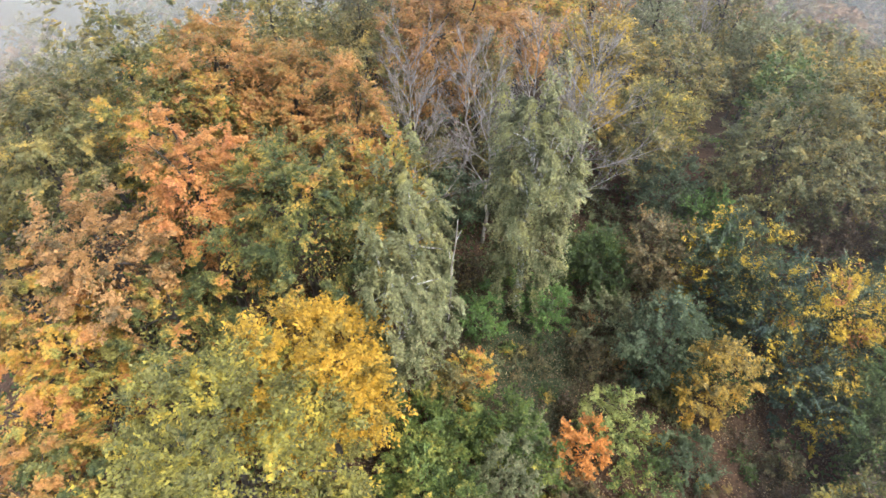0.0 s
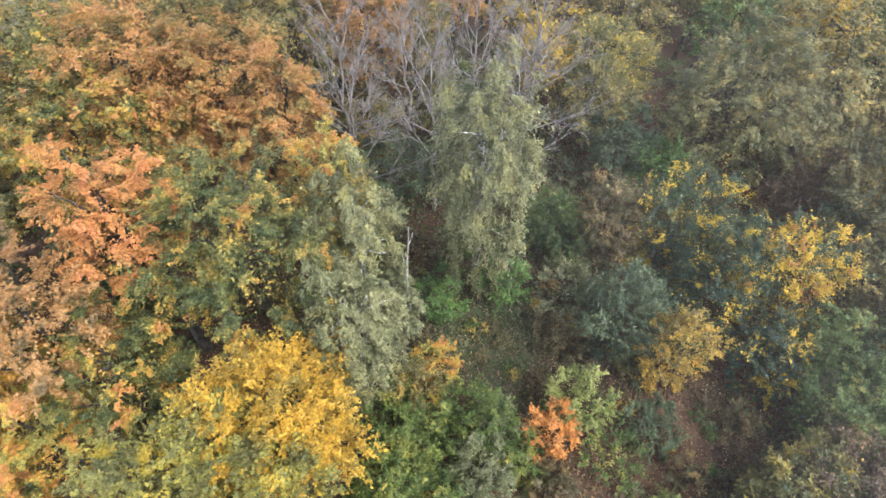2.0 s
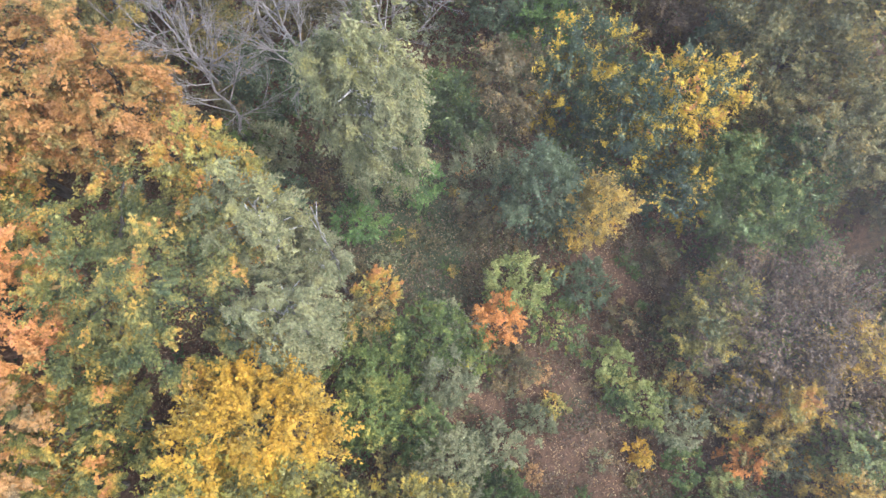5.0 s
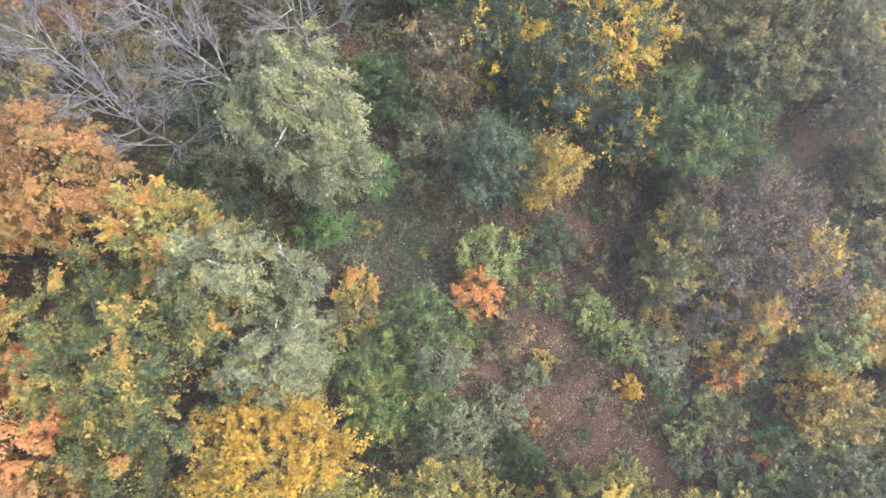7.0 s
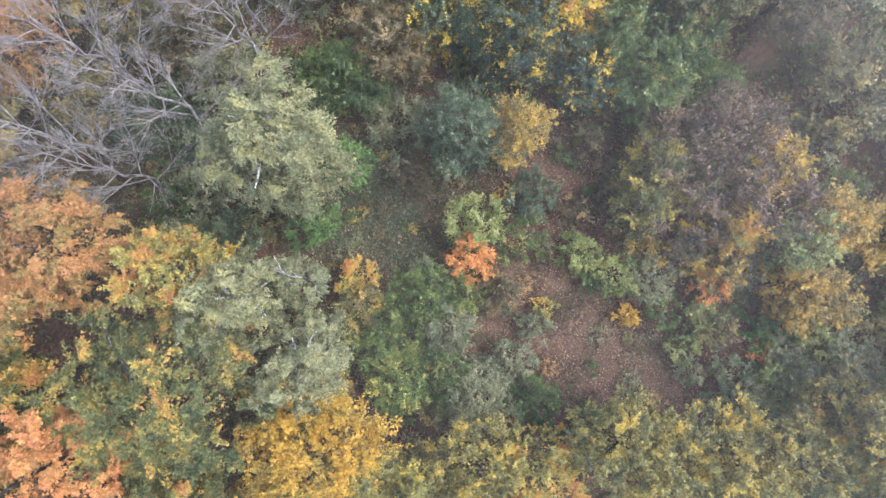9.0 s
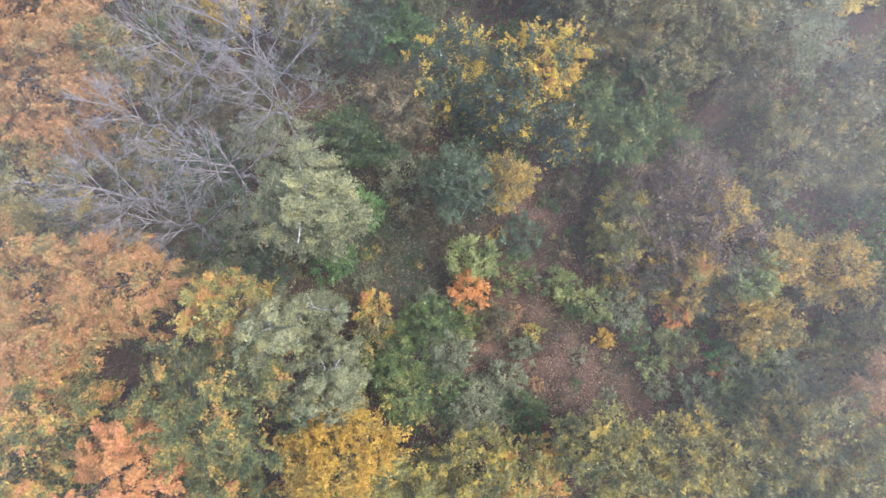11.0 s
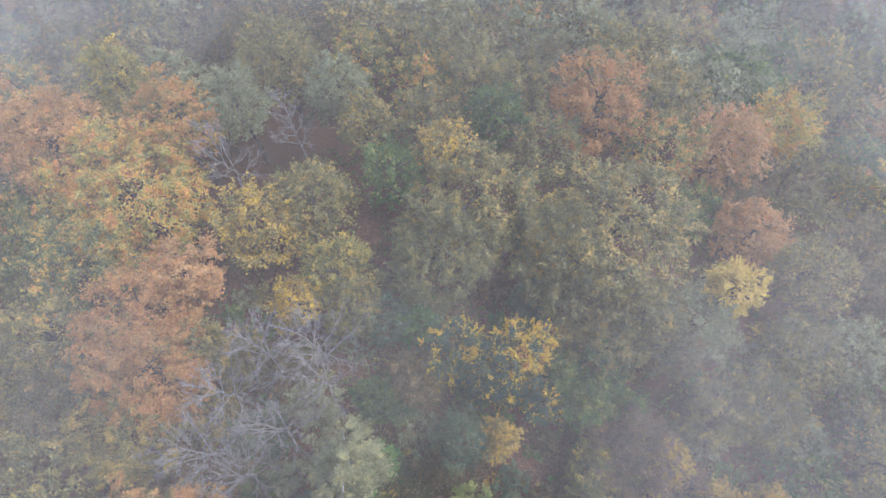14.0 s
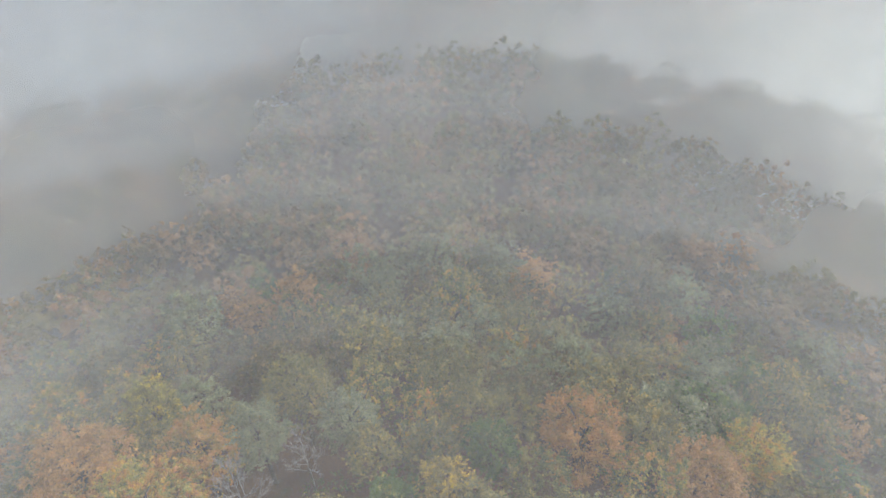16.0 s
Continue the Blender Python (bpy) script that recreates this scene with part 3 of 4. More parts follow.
bare_tree("leafless tree with pale grey spreading limbs", -2.3, 37.2, 17.0, 4.4, seed=31)
bare_tree("leafless tree with pale grey limbs", 3.2, 34.0, 17.5, 3.6, seed=32)
bare_tree("leafless tree with fine grey twigs", 10.3, 36.9, 17.0, 4.4, seed=33)
bare_tree("leafless tree with many upright grey twigs", 8.8, 34.4, 15.5, 3.4, seed=34)
bare_tree("leafless tree with thin grey limbs", 1.9, 40.2, 15.5, 3.4, seed=35)
bare_tree("leafless tree with thin grey twigs", 7.0, 40.3, 16.5, 3.6, seed=36)
bare_tree("leafless tree with bent grey limbs", -1.9, 34.0, 15.0, 3.2, seed=37)
shrub("small maple bush with bright orange leaves", 7.90, 15.47, 5.6, 1.54, "shrub_orange", "shrub", 28, 146, 0.155, seed=38)
shrub("pale lime-green bush at the clearing's edge", 9.83, 16.76, 6.0, 1.89, "shrub_pale", "shrub", 40, 143, 0.155, seed=39)
shrub("dense dark blue-green bush", 13.67, 21.43, 9.0, 2.64, "shrub_blue", "shrub", 92, 143, 0.155, seed=40)
shrub("tall bush with golden yellow leaves", 15.75, 18.93, 9.2, 1.93, "shrub_gold", "shrub", 64, 144, 0.155, seed=41)
shrub("tall green bush with patches of yellow leaves", 20.48, 23.30, 10.0, 3.31, "shrub_mixed", "shrub", 100, 193, 0.155, seed=42)
shrub("green bush with bright yellow branch tips", 19.33, 27.58, 10.0, 3.08, "shrub_mixed", "shrub", 100, 177, 0.155, seed=43)
shrub("green bush with yellow and orange tips", 24.12, 22.23, 10.5, 3.05, "shrub_mixed", "shrub", 100, 183, 0.155, seed=44)
shrub("dull brown-green bush at the thicket edge", 15.22, 28.77, 8.5, 2.95, "shrub_brown", "shrub", 100, 144, 0.155, seed=45)
shrub("fresh green bush at the thicket edge", 19.36, 32.14, 8.0, 2.29, "shrub_bright", "shrub", 69, 94, 0.19, seed=46)
shrub("blue-green bush with one yellow branch", 21.62, 17.93, 8.0, 2.07, "shrub_mixed", "shrub", 61, 142, 0.155, seed=47)
shrub("round olive-green bush at the thicket edge", 24.32, 14.48, 8.5, 2.57, "shrub_green", "shrub", 84, 143, 0.155, seed=48)
shrub("green bush with yellow-green leaves", 24.65, 17.85, 8.5, 2.04, "shrub_green", "shrub", 63, 144, 0.155, seed=49)
shrub("green bush beside the leafless trees", 11.49, 28.99, 7.0, 2.13, "shrub_green", "shrub", 55, 142, 0.155, seed=50)
shrub("fresh green bush below the birch", 6.90, 26.07, 6.0, 1.74, "shrub_bright", "shrub", 36, 143, 0.155, seed=51)
shrub("fresh green bush between the birches", 2.60, 25.16, 6.0, 1.63, "shrub_bright", "shrub", 33, 144, 0.155, seed=52)
shrub("low grey-green willow bush on the grass", 11.39, 25.39, 4.5, 2.28, "willow", "shrub", 38, 145, 0.155, seed=53)
shrub("thin olive-brown bush on the grass", 9.84, 21.98, 4.3, 1.71, "shrub_brown", "shrub", 24, 145, 0.155, seed=54)
shrub("small bush with dull orange leaves", 1.90, 20.38, 6.0, 1.23, "beech_gold", "shrub", 23, 145, 0.155, seed=55)
shrub("thin bush with yellow-green leaves", 0.42, 18.86, 6.0, 1.63, "shrub_yellow", "shrub", 33, 144, 0.155, seed=56)
shrub("bush with yellow and green leaves", 3.63, 16.11, 6.5, 2.24, "shrub_fresh", "shrub", 54, 143, 0.155, seed=57)
shrub("rounded grey-green willow bush", 3.36, 13.46, 6.5, 1.80, "willow", "shrub", 41, 142, 0.155, seed=58)
shrub("green bush below the birches", -1.15, 17.01, 6.0, 2.19, "shrub_fresh", "shrub", 49, 142, 0.155, seed=59)
shrub("green bush with yellow twigs below the birch", -5.20, 17.14, 6.5, 1.80, "shrub_yellow", "shrub", 41, 143, 0.155, seed=60)
shrub("dense green bush at the thicket edge", 0.20, 15.26, 6.0, 1.82, "shrub_fresh", "shrub", 38, 144, 0.155, seed=61)
shrub("dense mid-green bush below the birches", -1.27, 13.39, 7.0, 2.13, "shrub_fresh", "shrub", 55, 143, 0.155, seed=62)
shrub("mid-green bush by the willow bush", 0.59, 11.71, 6.5, 1.80, "shrub_green", "shrub", 41, 142, 0.155, seed=63)
shrub("grey-green willow bush with dead twigs", 1.37, 9.06, 7.0, 2.32, "willow", "shrub", 61, 143, 0.155, seed=64)
shrub("green bush at the hedge's foot", 3.39, 5.91, 6.0, 1.82, "shrub_green", "shrub", 38, 144, 0.155, seed=65)
shrub("pale grey-green bush at the thicket edge", 4.27, 8.75, 5.0, 1.68, "willow", "shrub", 28, 144, 0.155, seed=66)
shrub("green bush below the orange maple", 5.65, 14.22, 5.0, 1.49, "shrub_fresh", "shrub", 24, 143, 0.155, seed=67)
shrub("dull brown bush at the thicket edge", 7.13, 12.44, 4.2, 1.71, "shrub_brown", "shrub", 23, 148, 0.155, seed=68)
shrub("small grey bush on the leaf litter", 7.34, 8.97, 3.6, 1.23, "willow", "shrub", 14, 126, 0.155, seed=69)
shrub("small dull orange seedling", 8.75, 9.35, 3.0, 0.78, "beech_gold", "shrub", 14, 50, 0.155, seed=70)
shrub("small seedling with bright yellow leaves", 12.09, 4.64, 3.3, 0.85, "maple_yellow", "shrub", 14, 66, 0.155, seed=71)
shrub("small pale yellow-green bush", 13.14, 10.28, 4.5, 1.43, "shrub_pale", "shrub", 20, 144, 0.155, seed=72)
shrub("grey-green bush with pale leaves", 13.51, 7.30, 4.5, 1.59, "shrub_pale", "shrub", 23, 144, 0.155, seed=73)
shrub("blue-grey bush at the thicket edge", 14.82, 5.56, 4.8, 1.69, "willow", "shrub", 27, 143, 0.155, seed=74)
shrub("small green bush at the thicket edge", 13.90, 3.08, 3.8, 1.15, "shrub_green", "shrub", 14, 123, 0.155, seed=75)
shrub("round olive bush at the thicket edge", 15.51, 0.33, 5.0, 1.49, "hornbeam", "shrub", 24, 143, 0.155, seed=76)
shrub("round fresh green bush", 17.30, -2.61, 4.5, 1.20, "shrub_bright", "shrub", 16, 143, 0.155, seed=77)
shrub("small pale grey bush", 12.04, -0.85, 3.8, 0.99, "willow", "shrub", 14, 101, 0.155, seed=78)
shrub("pale olive bush at the thicket edge", 13.20, 0.73, 4.0, 1.33, "shrub_pale", "shrub", 15, 151, 0.155, seed=79)
shrub("small dull orange bush", 16.29, -3.84, 3.6, 0.92, "shrub_orange", "shrub", 14, 85, 0.155, seed=80)
shrub("thin brown bush on the litter", 15.08, 12.39, 4.0, 1.14, "shrub_brown", "shrub", 14, 131, 0.155, seed=81)
shrub("thin red-brown bush on the litter", 17.08, 11.30, 3.8, 1.15, "shrub_brown", "shrub", 14, 123, 0.155, seed=82)
shrub("dark green low bush", 13.90, 15.15, 4.2, 1.83, "shrub_blue", "shrub", 26, 144, 0.155, seed=83)
shrub("thin brown bush at the thicket edge", 19.40, 14.96, 4.0, 1.14, "shrub_brown", "shrub", 14, 131, 0.155, seed=84)
shrub("thin yellow-brown bush at the thicket edge", 18.40, 2.43, 5.5, 1.66, "shrub_yellow", "shrub", 30, 146, 0.155, seed=85)
shrub("thin rust-brown bush at the thicket edge", 17.31, 1.91, 4.5, 1.32, "shrub_orange", "shrub", 18, 143, 0.155, seed=86)
shrub("bush with olive-yellow leaves", 20.14, 10.53, 8.0, 2.43, "maple_lime", "shrub", 74, 124, 0.155, seed=87)
shrub("bush with yellow-brown leaves", 17.96, 9.36, 7.5, 1.92, "maple_lime", "shrub", 52, 124, 0.155, seed=88)
shrub("bush with orange-yellow leaves", 20.58, 3.78, 7.5, 1.75, "shrub_gold", "shrub", 46, 124, 0.155, seed=89)
shrub("bush with orange-gold leaves", 25.14, 5.28, 8.5, 2.04, "shrub_gold", "shrub", 63, 83, 0.19, seed=90)
shrub("half-bare brown tree with sparse dull leaves", 22.55, 7.36, 8.8, 5.25, "shrub_russet", "shrub", 100, 98, 0.155, seed=91, twigs=260)
shrub("half-bare purple-brown tree at the thicket edge", 24.81, 8.20, 9.0, 3.23, "shrub_russet", "shrub", 100, 51, 0.155, seed=92, twigs=260)
shrub("round lime-green tree at the thicket edge", 22.66, 0.38, 8.5, 1.87, "shrub_pale", "shrub", 57, 95, 0.19, seed=93)
shrub("golden bush beside the lime-green tree", 25.06, -0.27, 8.5, 2.04, "shrub_gold", "shrub", 63, 96, 0.19, seed=94)
shrub("golden-leaved bush at the thicket edge", 20.26, -2.18, 7.5, 1.92, "shrub_gold", "shrub", 52, 95, 0.19, seed=95)
shrub("gold and olive bush", 27.34, -3.87, 8.5, 2.71, "shrub_gold", "shrub", 90, 95, 0.19, seed=96)
shrub("golden bush with brown twigs", 21.15, -3.53, 7.0, 2.08, "shrub_yellow", "shrub", 53, 95, 0.19, seed=97)
shrub("pale olive-green bush at the thicket edge", 15.07, -5.45, 5.5, 1.55, "shrub_pale", "shrub", 28, 95, 0.19, seed=98)
shrub("dull grey-green bush at the thicket edge", 12.54, -4.28, 5.5, 1.66, "willow", "shrub", 30, 147, 0.155, seed=99)
shrub("olive bush at the thicket edge", 19.12, -5.02, 5.5, 1.54, "shrub_pale", "shrub", 28, 95, 0.19, seed=100)
shrub("grey-green bush at the thicket edge", 19.18, -7.46, 7.0, 2.13, "willow", "shrub", 55, 95, 0.19, seed=101)
shrub("olive-gold bush in the thicket", 15.96, -8.44, 7.5, 2.11, "maple_lime", "shrub", 58, 95, 0.19, seed=102)
leafy_tree("maple_tree", "young maple with olive-yellow leaves", "tree", -1.13, 7.21, 11.5, 2.68, 2.94, "maple_lime", "bark", "maple", 95, 119, 0.165, seed=103)
leafy_tree("hornbeam_tree", "young hornbeam with green leaves", "tree", -4.69, 9.17, 10.5, 2.59, 2.85, "hornbeam", "bark", "maple", 90, 118, 0.165, seed=104)
leafy_tree("maple_tree", "young maple with yellow-brown leaves", "tree", 0.75, 4.03, 10.5, 2.59, 2.85, "beech_gold", "bark", "maple", 90, 118, 0.165, seed=105)
leafy_tree("maple_tree", "young maple with yellow upright shoots", "tree", 5.72, 2.12, 12.0, 2.79, 3.07, "maple_lime", "bark", "maple", 104, 118, 0.165, seed=106)
leafy_tree("maple_tree", "olive-gold maple at the thicket edge", "tree", 6.88, -0.59, 12.0, 2.79, 3.07, "maple_lime", "bark", "maple", 104, 118, 0.165, seed=107)
leafy_tree("maple_tree", "maple with pale yellow-green leaves", "tree", 9.36, -3.41, 12.0, 2.96, 3.25, "maple_lime", "bark", "maple", 117, 118, 0.165, seed=108)
leafy_tree("maple_tree", "maple with yellow-green leaves", "tree", 11.60, -6.36, 12.0, 2.79, 3.07, "maple_lime", "bark", "maple", 104, 118, 0.165, seed=109)
leafy_tree("maple_tree", "maple with gold leaves", "tree", 14.90, -8.68, 11.0, 2.55, 2.81, "beech_gold", "bark", "maple", 87, 80, 0.2, seed=110)
leafy_tree("maple_tree", "maple with yellow-gold shoots", "tree", 16.01, -10.62, 13.5, 4.49, 4.83, "maple_lime", "bark", "maple", 260, 82, 0.2, seed=111)
leafy_tree("maple_tree", "maple with dull red leaves", "tree", 21.49, -12.00, 13.0, 3.69, 4.06, "beech_rust", "bark", "maple", 182, 80, 0.2, seed=112)
leafy_tree("maple_tree", "maple with orange-gold leaves", "tree", 16.56, -14.12, 13.5, 3.64, 4.00, "beech_gold", "bark", "maple", 177, 80, 0.2, seed=113)
leafy_tree("hornbeam_tree", "very broad hornbeam with olive-yellow leaves", "tree", 40.01, 23.01, 14.0, 8.37, 5.04, "hornbeam", "bark", "beech", 260, 76, 0.29, seed=114)
leafy_tree("maple_tree", "broad olive-green tree at the thicket edge", "tree", 33.83, 26.35, 12.5, 5.63, 4.41, "hornbeam", "bark", "maple", 260, 105, 0.2, seed=115)
leafy_tree("beech_tree", "broad tree with dull green and yellow leaves", "tree", 32.97, 36.03, 13.5, 6.32, 4.83, "hornbeam", "bark", "beech", 177, 73, 0.29, seed=116)
leafy_tree("maple_tree", "grey-green tree with pale leaves", "tree", 37.22, 11.56, 11.0, 4.10, 3.78, "willow", "bark", "maple", 200, 64, 0.2, seed=117)
leafy_tree("maple_tree", "tree with bright pale yellow leaves", "tree", 42.2, 10.6, 12.2, 2.9, 3.2, "maple_pale", "bark", "maple", 110, 60, 0.22, seed=118)
leafy_tree("maple_tree", "olive tree with yellow leaves", "tree", 30.20, 16.02, 11.0, 3.21, 3.53, "hornbeam", "bark", "maple", 138, 80, 0.2, seed=119)
leafy_tree("maple_tree", "tree with brown-green leaves", "tree", 33.47, 11.66, 10.5, 2.96, 3.25, "shrub_brown", "bark", "maple", 117, 80, 0.2, seed=120)
leafy_tree("beech_tree", "beech with glowing orange leaves", "tree", 52.0, 33.8, 13.0, 5.9, 6.1, "beech_salmon", "bark", "beech", 157, 73, 0.29, seed=121)
leafy_tree("maple_tree", "slender tree with yellow leaves", "tree", 34.71, 42.17, 13.5, 3.04, 3.64, "shrub_yellow", "bark", "maple", 131, 30, 0.29, seed=122)
leafy_tree("maple_tree", "dark green tree at the thicket edge", "tree", 29.52, 45.50, 12.0, 3.56, 3.92, "shrub_green", "bark", "maple", 170, 30, 0.29, seed=123)
leafy_tree("maple_tree", "dull green tree at the thicket edge", "tree", 43.01, 41.93, 11.0, 3.46, 3.93, "shrub_green", "bark", "maple", 164, 30, 0.29, seed=124)
leafy_tree("maple_tree", "broad tree with golden leaves", "tree", 15.24, 51.34, 13.0, 4.52, 4.82, "shrub_yellow", "bark", "maple", 260, 31, 0.29, seed=125)
leafy_tree("maple_tree", "half-bare tree with olive leaves", "tree", 21.57, 49.70, 12.0, 4.39, 4.50, "hornbeam", "bark", "maple", 246, 30, 0.29, seed=126)
leafy_tree("maple_tree", "tree with yellow-green leaves", "tree", 17.24, 41.64, 11.5, 3.91, 3.99, "maple_lime", "bark", "maple", 194, 80, 0.2, seed=127)
leafy_tree("beech_tree", "broad beech with gold and olive leaves", "tree", 8.65, 65.14, 15.0, 7.91, 8.62, "beech_gold", "bark", "beech", 260, 97, 0.29, seed=128)
leafy_tree("beech_tree", "beech with orange crown top", "tree", 17.57, 68.51, 14.5, 4.78, 6.28, "beech_orange", "bark", "beech", 145, 73, 0.29, seed=129)
leafy_tree("beech_tree", "beech with dull rust leaves", "tree", 6.79, 77.23, 14.0, 5.97, 7.24, "beech_rust", "bark", "beech", 214, 73, 0.29, seed=130)
leafy_tree("beech_tree", "broad beech with salmon-orange leaves", "tree", 1.00, 50.64, 16.0, 6.03, 5.90, "beech_salmon", "bark", "beech", 189, 72, 0.29, seed=131)
leafy_tree("beech_tree", "beech with brown-orange leaves", "tree", 7.00, 51.80, 14.0, 3.73, 4.10, "beech_rust", "bark", "beech", 78, 73, 0.29, seed=132)
leafy_tree("hornbeam_tree", "hornbeam with dull green leaves", "tree", -5.69, 57.16, 14.0, 4.11, 4.52, "hornbeam", "bark", "beech", 94, 73, 0.29, seed=133)
leafy_tree("maple_tree", "tree with dull brown-orange leaves", "tree", 58.15, 19.83, 10.0, 5.06, 5.56, "beech_rust", "bark", "maple", 260, 40, 0.29, seed=134)
leafy_tree("maple_tree", "tree with olive leaves", "tree", 59.10, 28.26, 10.5, 4.53, 5.27, "hornbeam", "bark", "maple", 260, 33, 0.29, seed=135)
leafy_tree("maple_tree", "tree with dull red-brown leaves", "tree", 51.32, 11.61, 8.5, 3.93, 4.33, "beech_rust", "bark", "maple", 207, 30, 0.29, seed=136)
leafy_tree("maple_tree", "tree with olive-gold leaves", "tree", 51.82, 4.38, 8.5, 4.44, 4.88, "hornbeam", "bark", "maple", 260, 31, 0.29, seed=137)
leafy_tree("maple_tree", "tree with olive-green leaves", "tree", 42.53, 1.35, 8.5, 3.91, 3.68, "hornbeam", "bark", "maple", 184, 30, 0.29, seed=138)
leafy_tree("maple_tree", "tree with dull yellow-green leaves", "tree", 36.61, 1.50, 8.0, 3.55, 2.52, "hornbeam", "bark", "maple", 127, 30, 0.29, seed=139)
leafy_tree("maple_tree", "dull green tree at the thicket edge", "tree", 47.85, -3.87, 6.0, 4.08, 4.29, "willow", "bark", "maple", 216, 30, 0.29, seed=140)
leafy_tree("maple_tree", "grey-green tree in the thicket", "tree", 35.34, -3.28, 7.0, 2.69, 2.22, "willow", "bark", "maple", 80, 30, 0.29, seed=141)
leafy_tree("maple_tree", "tree with gold-brown leaves", "tree", 67.78, 16.40, 7.0, 4.72, 5.35, "beech_gold", "bark", "maple", 260, 35, 0.29, seed=142)
leafy_tree("maple_tree", "tree with pale olive leaves", "tree", 32.81, 68.55, 10.0, 5.09, 5.76, "hornbeam", "bark", "maple", 260, 41, 0.29, seed=143)
leafy_tree("maple_tree", "tree with yellow-olive leaves", "tree", 17.59, 81.01, 11.0, 3.26, 7.00, "maple_lime", "bark", "maple", 235, 30, 0.29, seed=144)
bare_tree("leafless tree with fine grey twigs", 27.06, 59.63, 11.0, 2.68, seed=145)
bare_tree("half-bare grey tree at the thicket edge", 18.62, 61.46, 12.5, 3.41, seed=146)
leafy_tree("maple_tree", "dull grey-green tree at the thicket edge", "tree", 24.51, 66.38, 11.0, 3.83, 5.28, "willow", "bark", "maple", 230, 30, 0.29, seed=147)
leafy_tree("maple_tree", "grey-green tree at the thicket edge", "tree", 34.10, 59.12, 10.0, 3.94, 4.64, "willow", "bark", "maple", 218, 30, 0.29, seed=148)
leafy_tree("maple_tree", "tree with dull yellow leaves", "tree", 32.82, 53.22, 10.0, 3.18, 3.76, "hornbeam", "bark", "maple", 142, 30, 0.29, seed=149)
leafy_tree("maple_tree", "broad olive tree at the thicket edge", "tree", 34.60, 15.55, 11.0, 3.91, 3.78, "hornbeam", "bark", "maple", 188, 80, 0.2, seed=150)
leafy_tree("maple_tree", "green tree at the thicket edge", "tree", 28.13, 15.59, 9.0, 2.69, 2.94, "shrub_green", "bark", "maple", 96, 118, 0.165, seed=151)
leafy_tree("maple_tree", "dull olive-green tree at the thicket edge", "tree", 32.29, 4.30, 8.5, 3.65, 2.73, "hornbeam", "bark", "maple", 139, 80, 0.2, seed=152)
leafy_tree("maple_tree", "tree with gold-olive leaves", "tree", 35.30, 0.87, 8.5, 3.65, 2.73, "hornbeam", "bark", "maple", 139, 64, 0.2, seed=153)
leafy_tree("maple_tree", "dull green tree at the thicket edge", "tree", 32.03, -5.73, 7.5, 3.24, 2.31, "shrub_green", "bark", "maple", 106, 30, 0.29, seed=154)
leafy_tree("maple_tree", "olive tree at the thicket edge", "tree", 30.79, 21.98, 10.5, 3.06, 3.36, "hornbeam", "bark", "maple", 125, 80, 0.2, seed=155)
leafy_tree("maple_tree", "dark green tree by the leafless trees", "tree", 17.26, 34.71, 9.0, 2.47, 2.71, "shrub_blue", "bark", "maple", 81, 118, 0.165, seed=156)
leafy_tree("maple_tree", "tree with dull olive leaves", "tree", 15.66, 38.17, 11.0, 3.02, 3.32, "hornbeam", "bark", "maple", 122, 80, 0.2, seed=157)
leafy_tree("maple_tree", "tree with olive leaves", "tree", 3.10, 45.29, 13.5, 2.84, 3.22, "hornbeam", "bark", "maple", 110, 80, 0.2, seed=158)
leafy_tree("maple_tree", "tree with yellow leaves", "tree", 12.17, 42.03, 12.0, 2.52, 2.80, "shrub_yellow", "bark", "maple", 85, 81, 0.2, seed=159)
shrub("dark green bush at the thicket edge", 11.05, 30.36, 6.0, 2.38, "shrub_green", "shrub", 54, 144, 0.155, seed=160)
shrub("grey-green thicket bush below the leafless trees", 6.33, 34.77, 7.0, 2.81, "willow", "shrub", 79, 142, 0.155, seed=161)
shrub("dark bush below the leafless trees", 0.84, 36.76, 7.0, 2.80, "shrub_blue", "shrub", 78, 95, 0.19, seed=162)
shrub("olive bush below the leafless trees", -1.06, 41.62, 7.5, 2.78, "hornbeam", "shrub", 83, 94, 0.19, seed=163)
shrub("brown-green bush below the leafless trees", 6.58, 38.75, 7.0, 2.81, "shrub_brown", "shrub", 79, 94, 0.19, seed=164)
shrub("olive bush below the leafless trees", 4.62, 43.60, 7.5, 2.78, "hornbeam", "shrub", 83, 95, 0.19, seed=165)
shrub("brown bush below the leafless trees", -7.68, 40.03, 7.5, 2.77, "shrub_brown", "shrub", 82, 95, 0.19, seed=166)
shrub("green bush at the thicket edge", 23.41, 7.69, 6.0, 2.37, "shrub_green", "shrub", 54, 143, 0.155, seed=167)
shrub("grey-green bush at the thicket edge", 24.92, 14.65, 6.0, 2.62, "willow", "shrub", 62, 143, 0.155, seed=168)
shrub("dull green bush at the thicket edge", 26.50, 11.26, 6.5, 2.35, "shrub_green", "shrub", 58, 143, 0.155, seed=169)
shrub("pale green bush in the thicket", 15.93, -6.34, 5.0, 2.41, "shrub_pale", "shrub", 46, 96, 0.19, seed=170)
shrub("olive bush in the thicket", 20.50, -8.52, 5.5, 2.88, "hornbeam", "shrub", 65, 95, 0.19, seed=171)
shrub("olive bush in the thicket", 25.32, -11.04, 6.0, 3.34, "hornbeam", "shrub", 87, 95, 0.19, seed=172)
leafy_tree("beech_tree", "beech with dull orange-brown leaves", "tree", -17.72, 10.21, 12.5, 2.52, 2.94, "beech_orange", "bark", "beech", 40, 261, 0.165, seed=173)
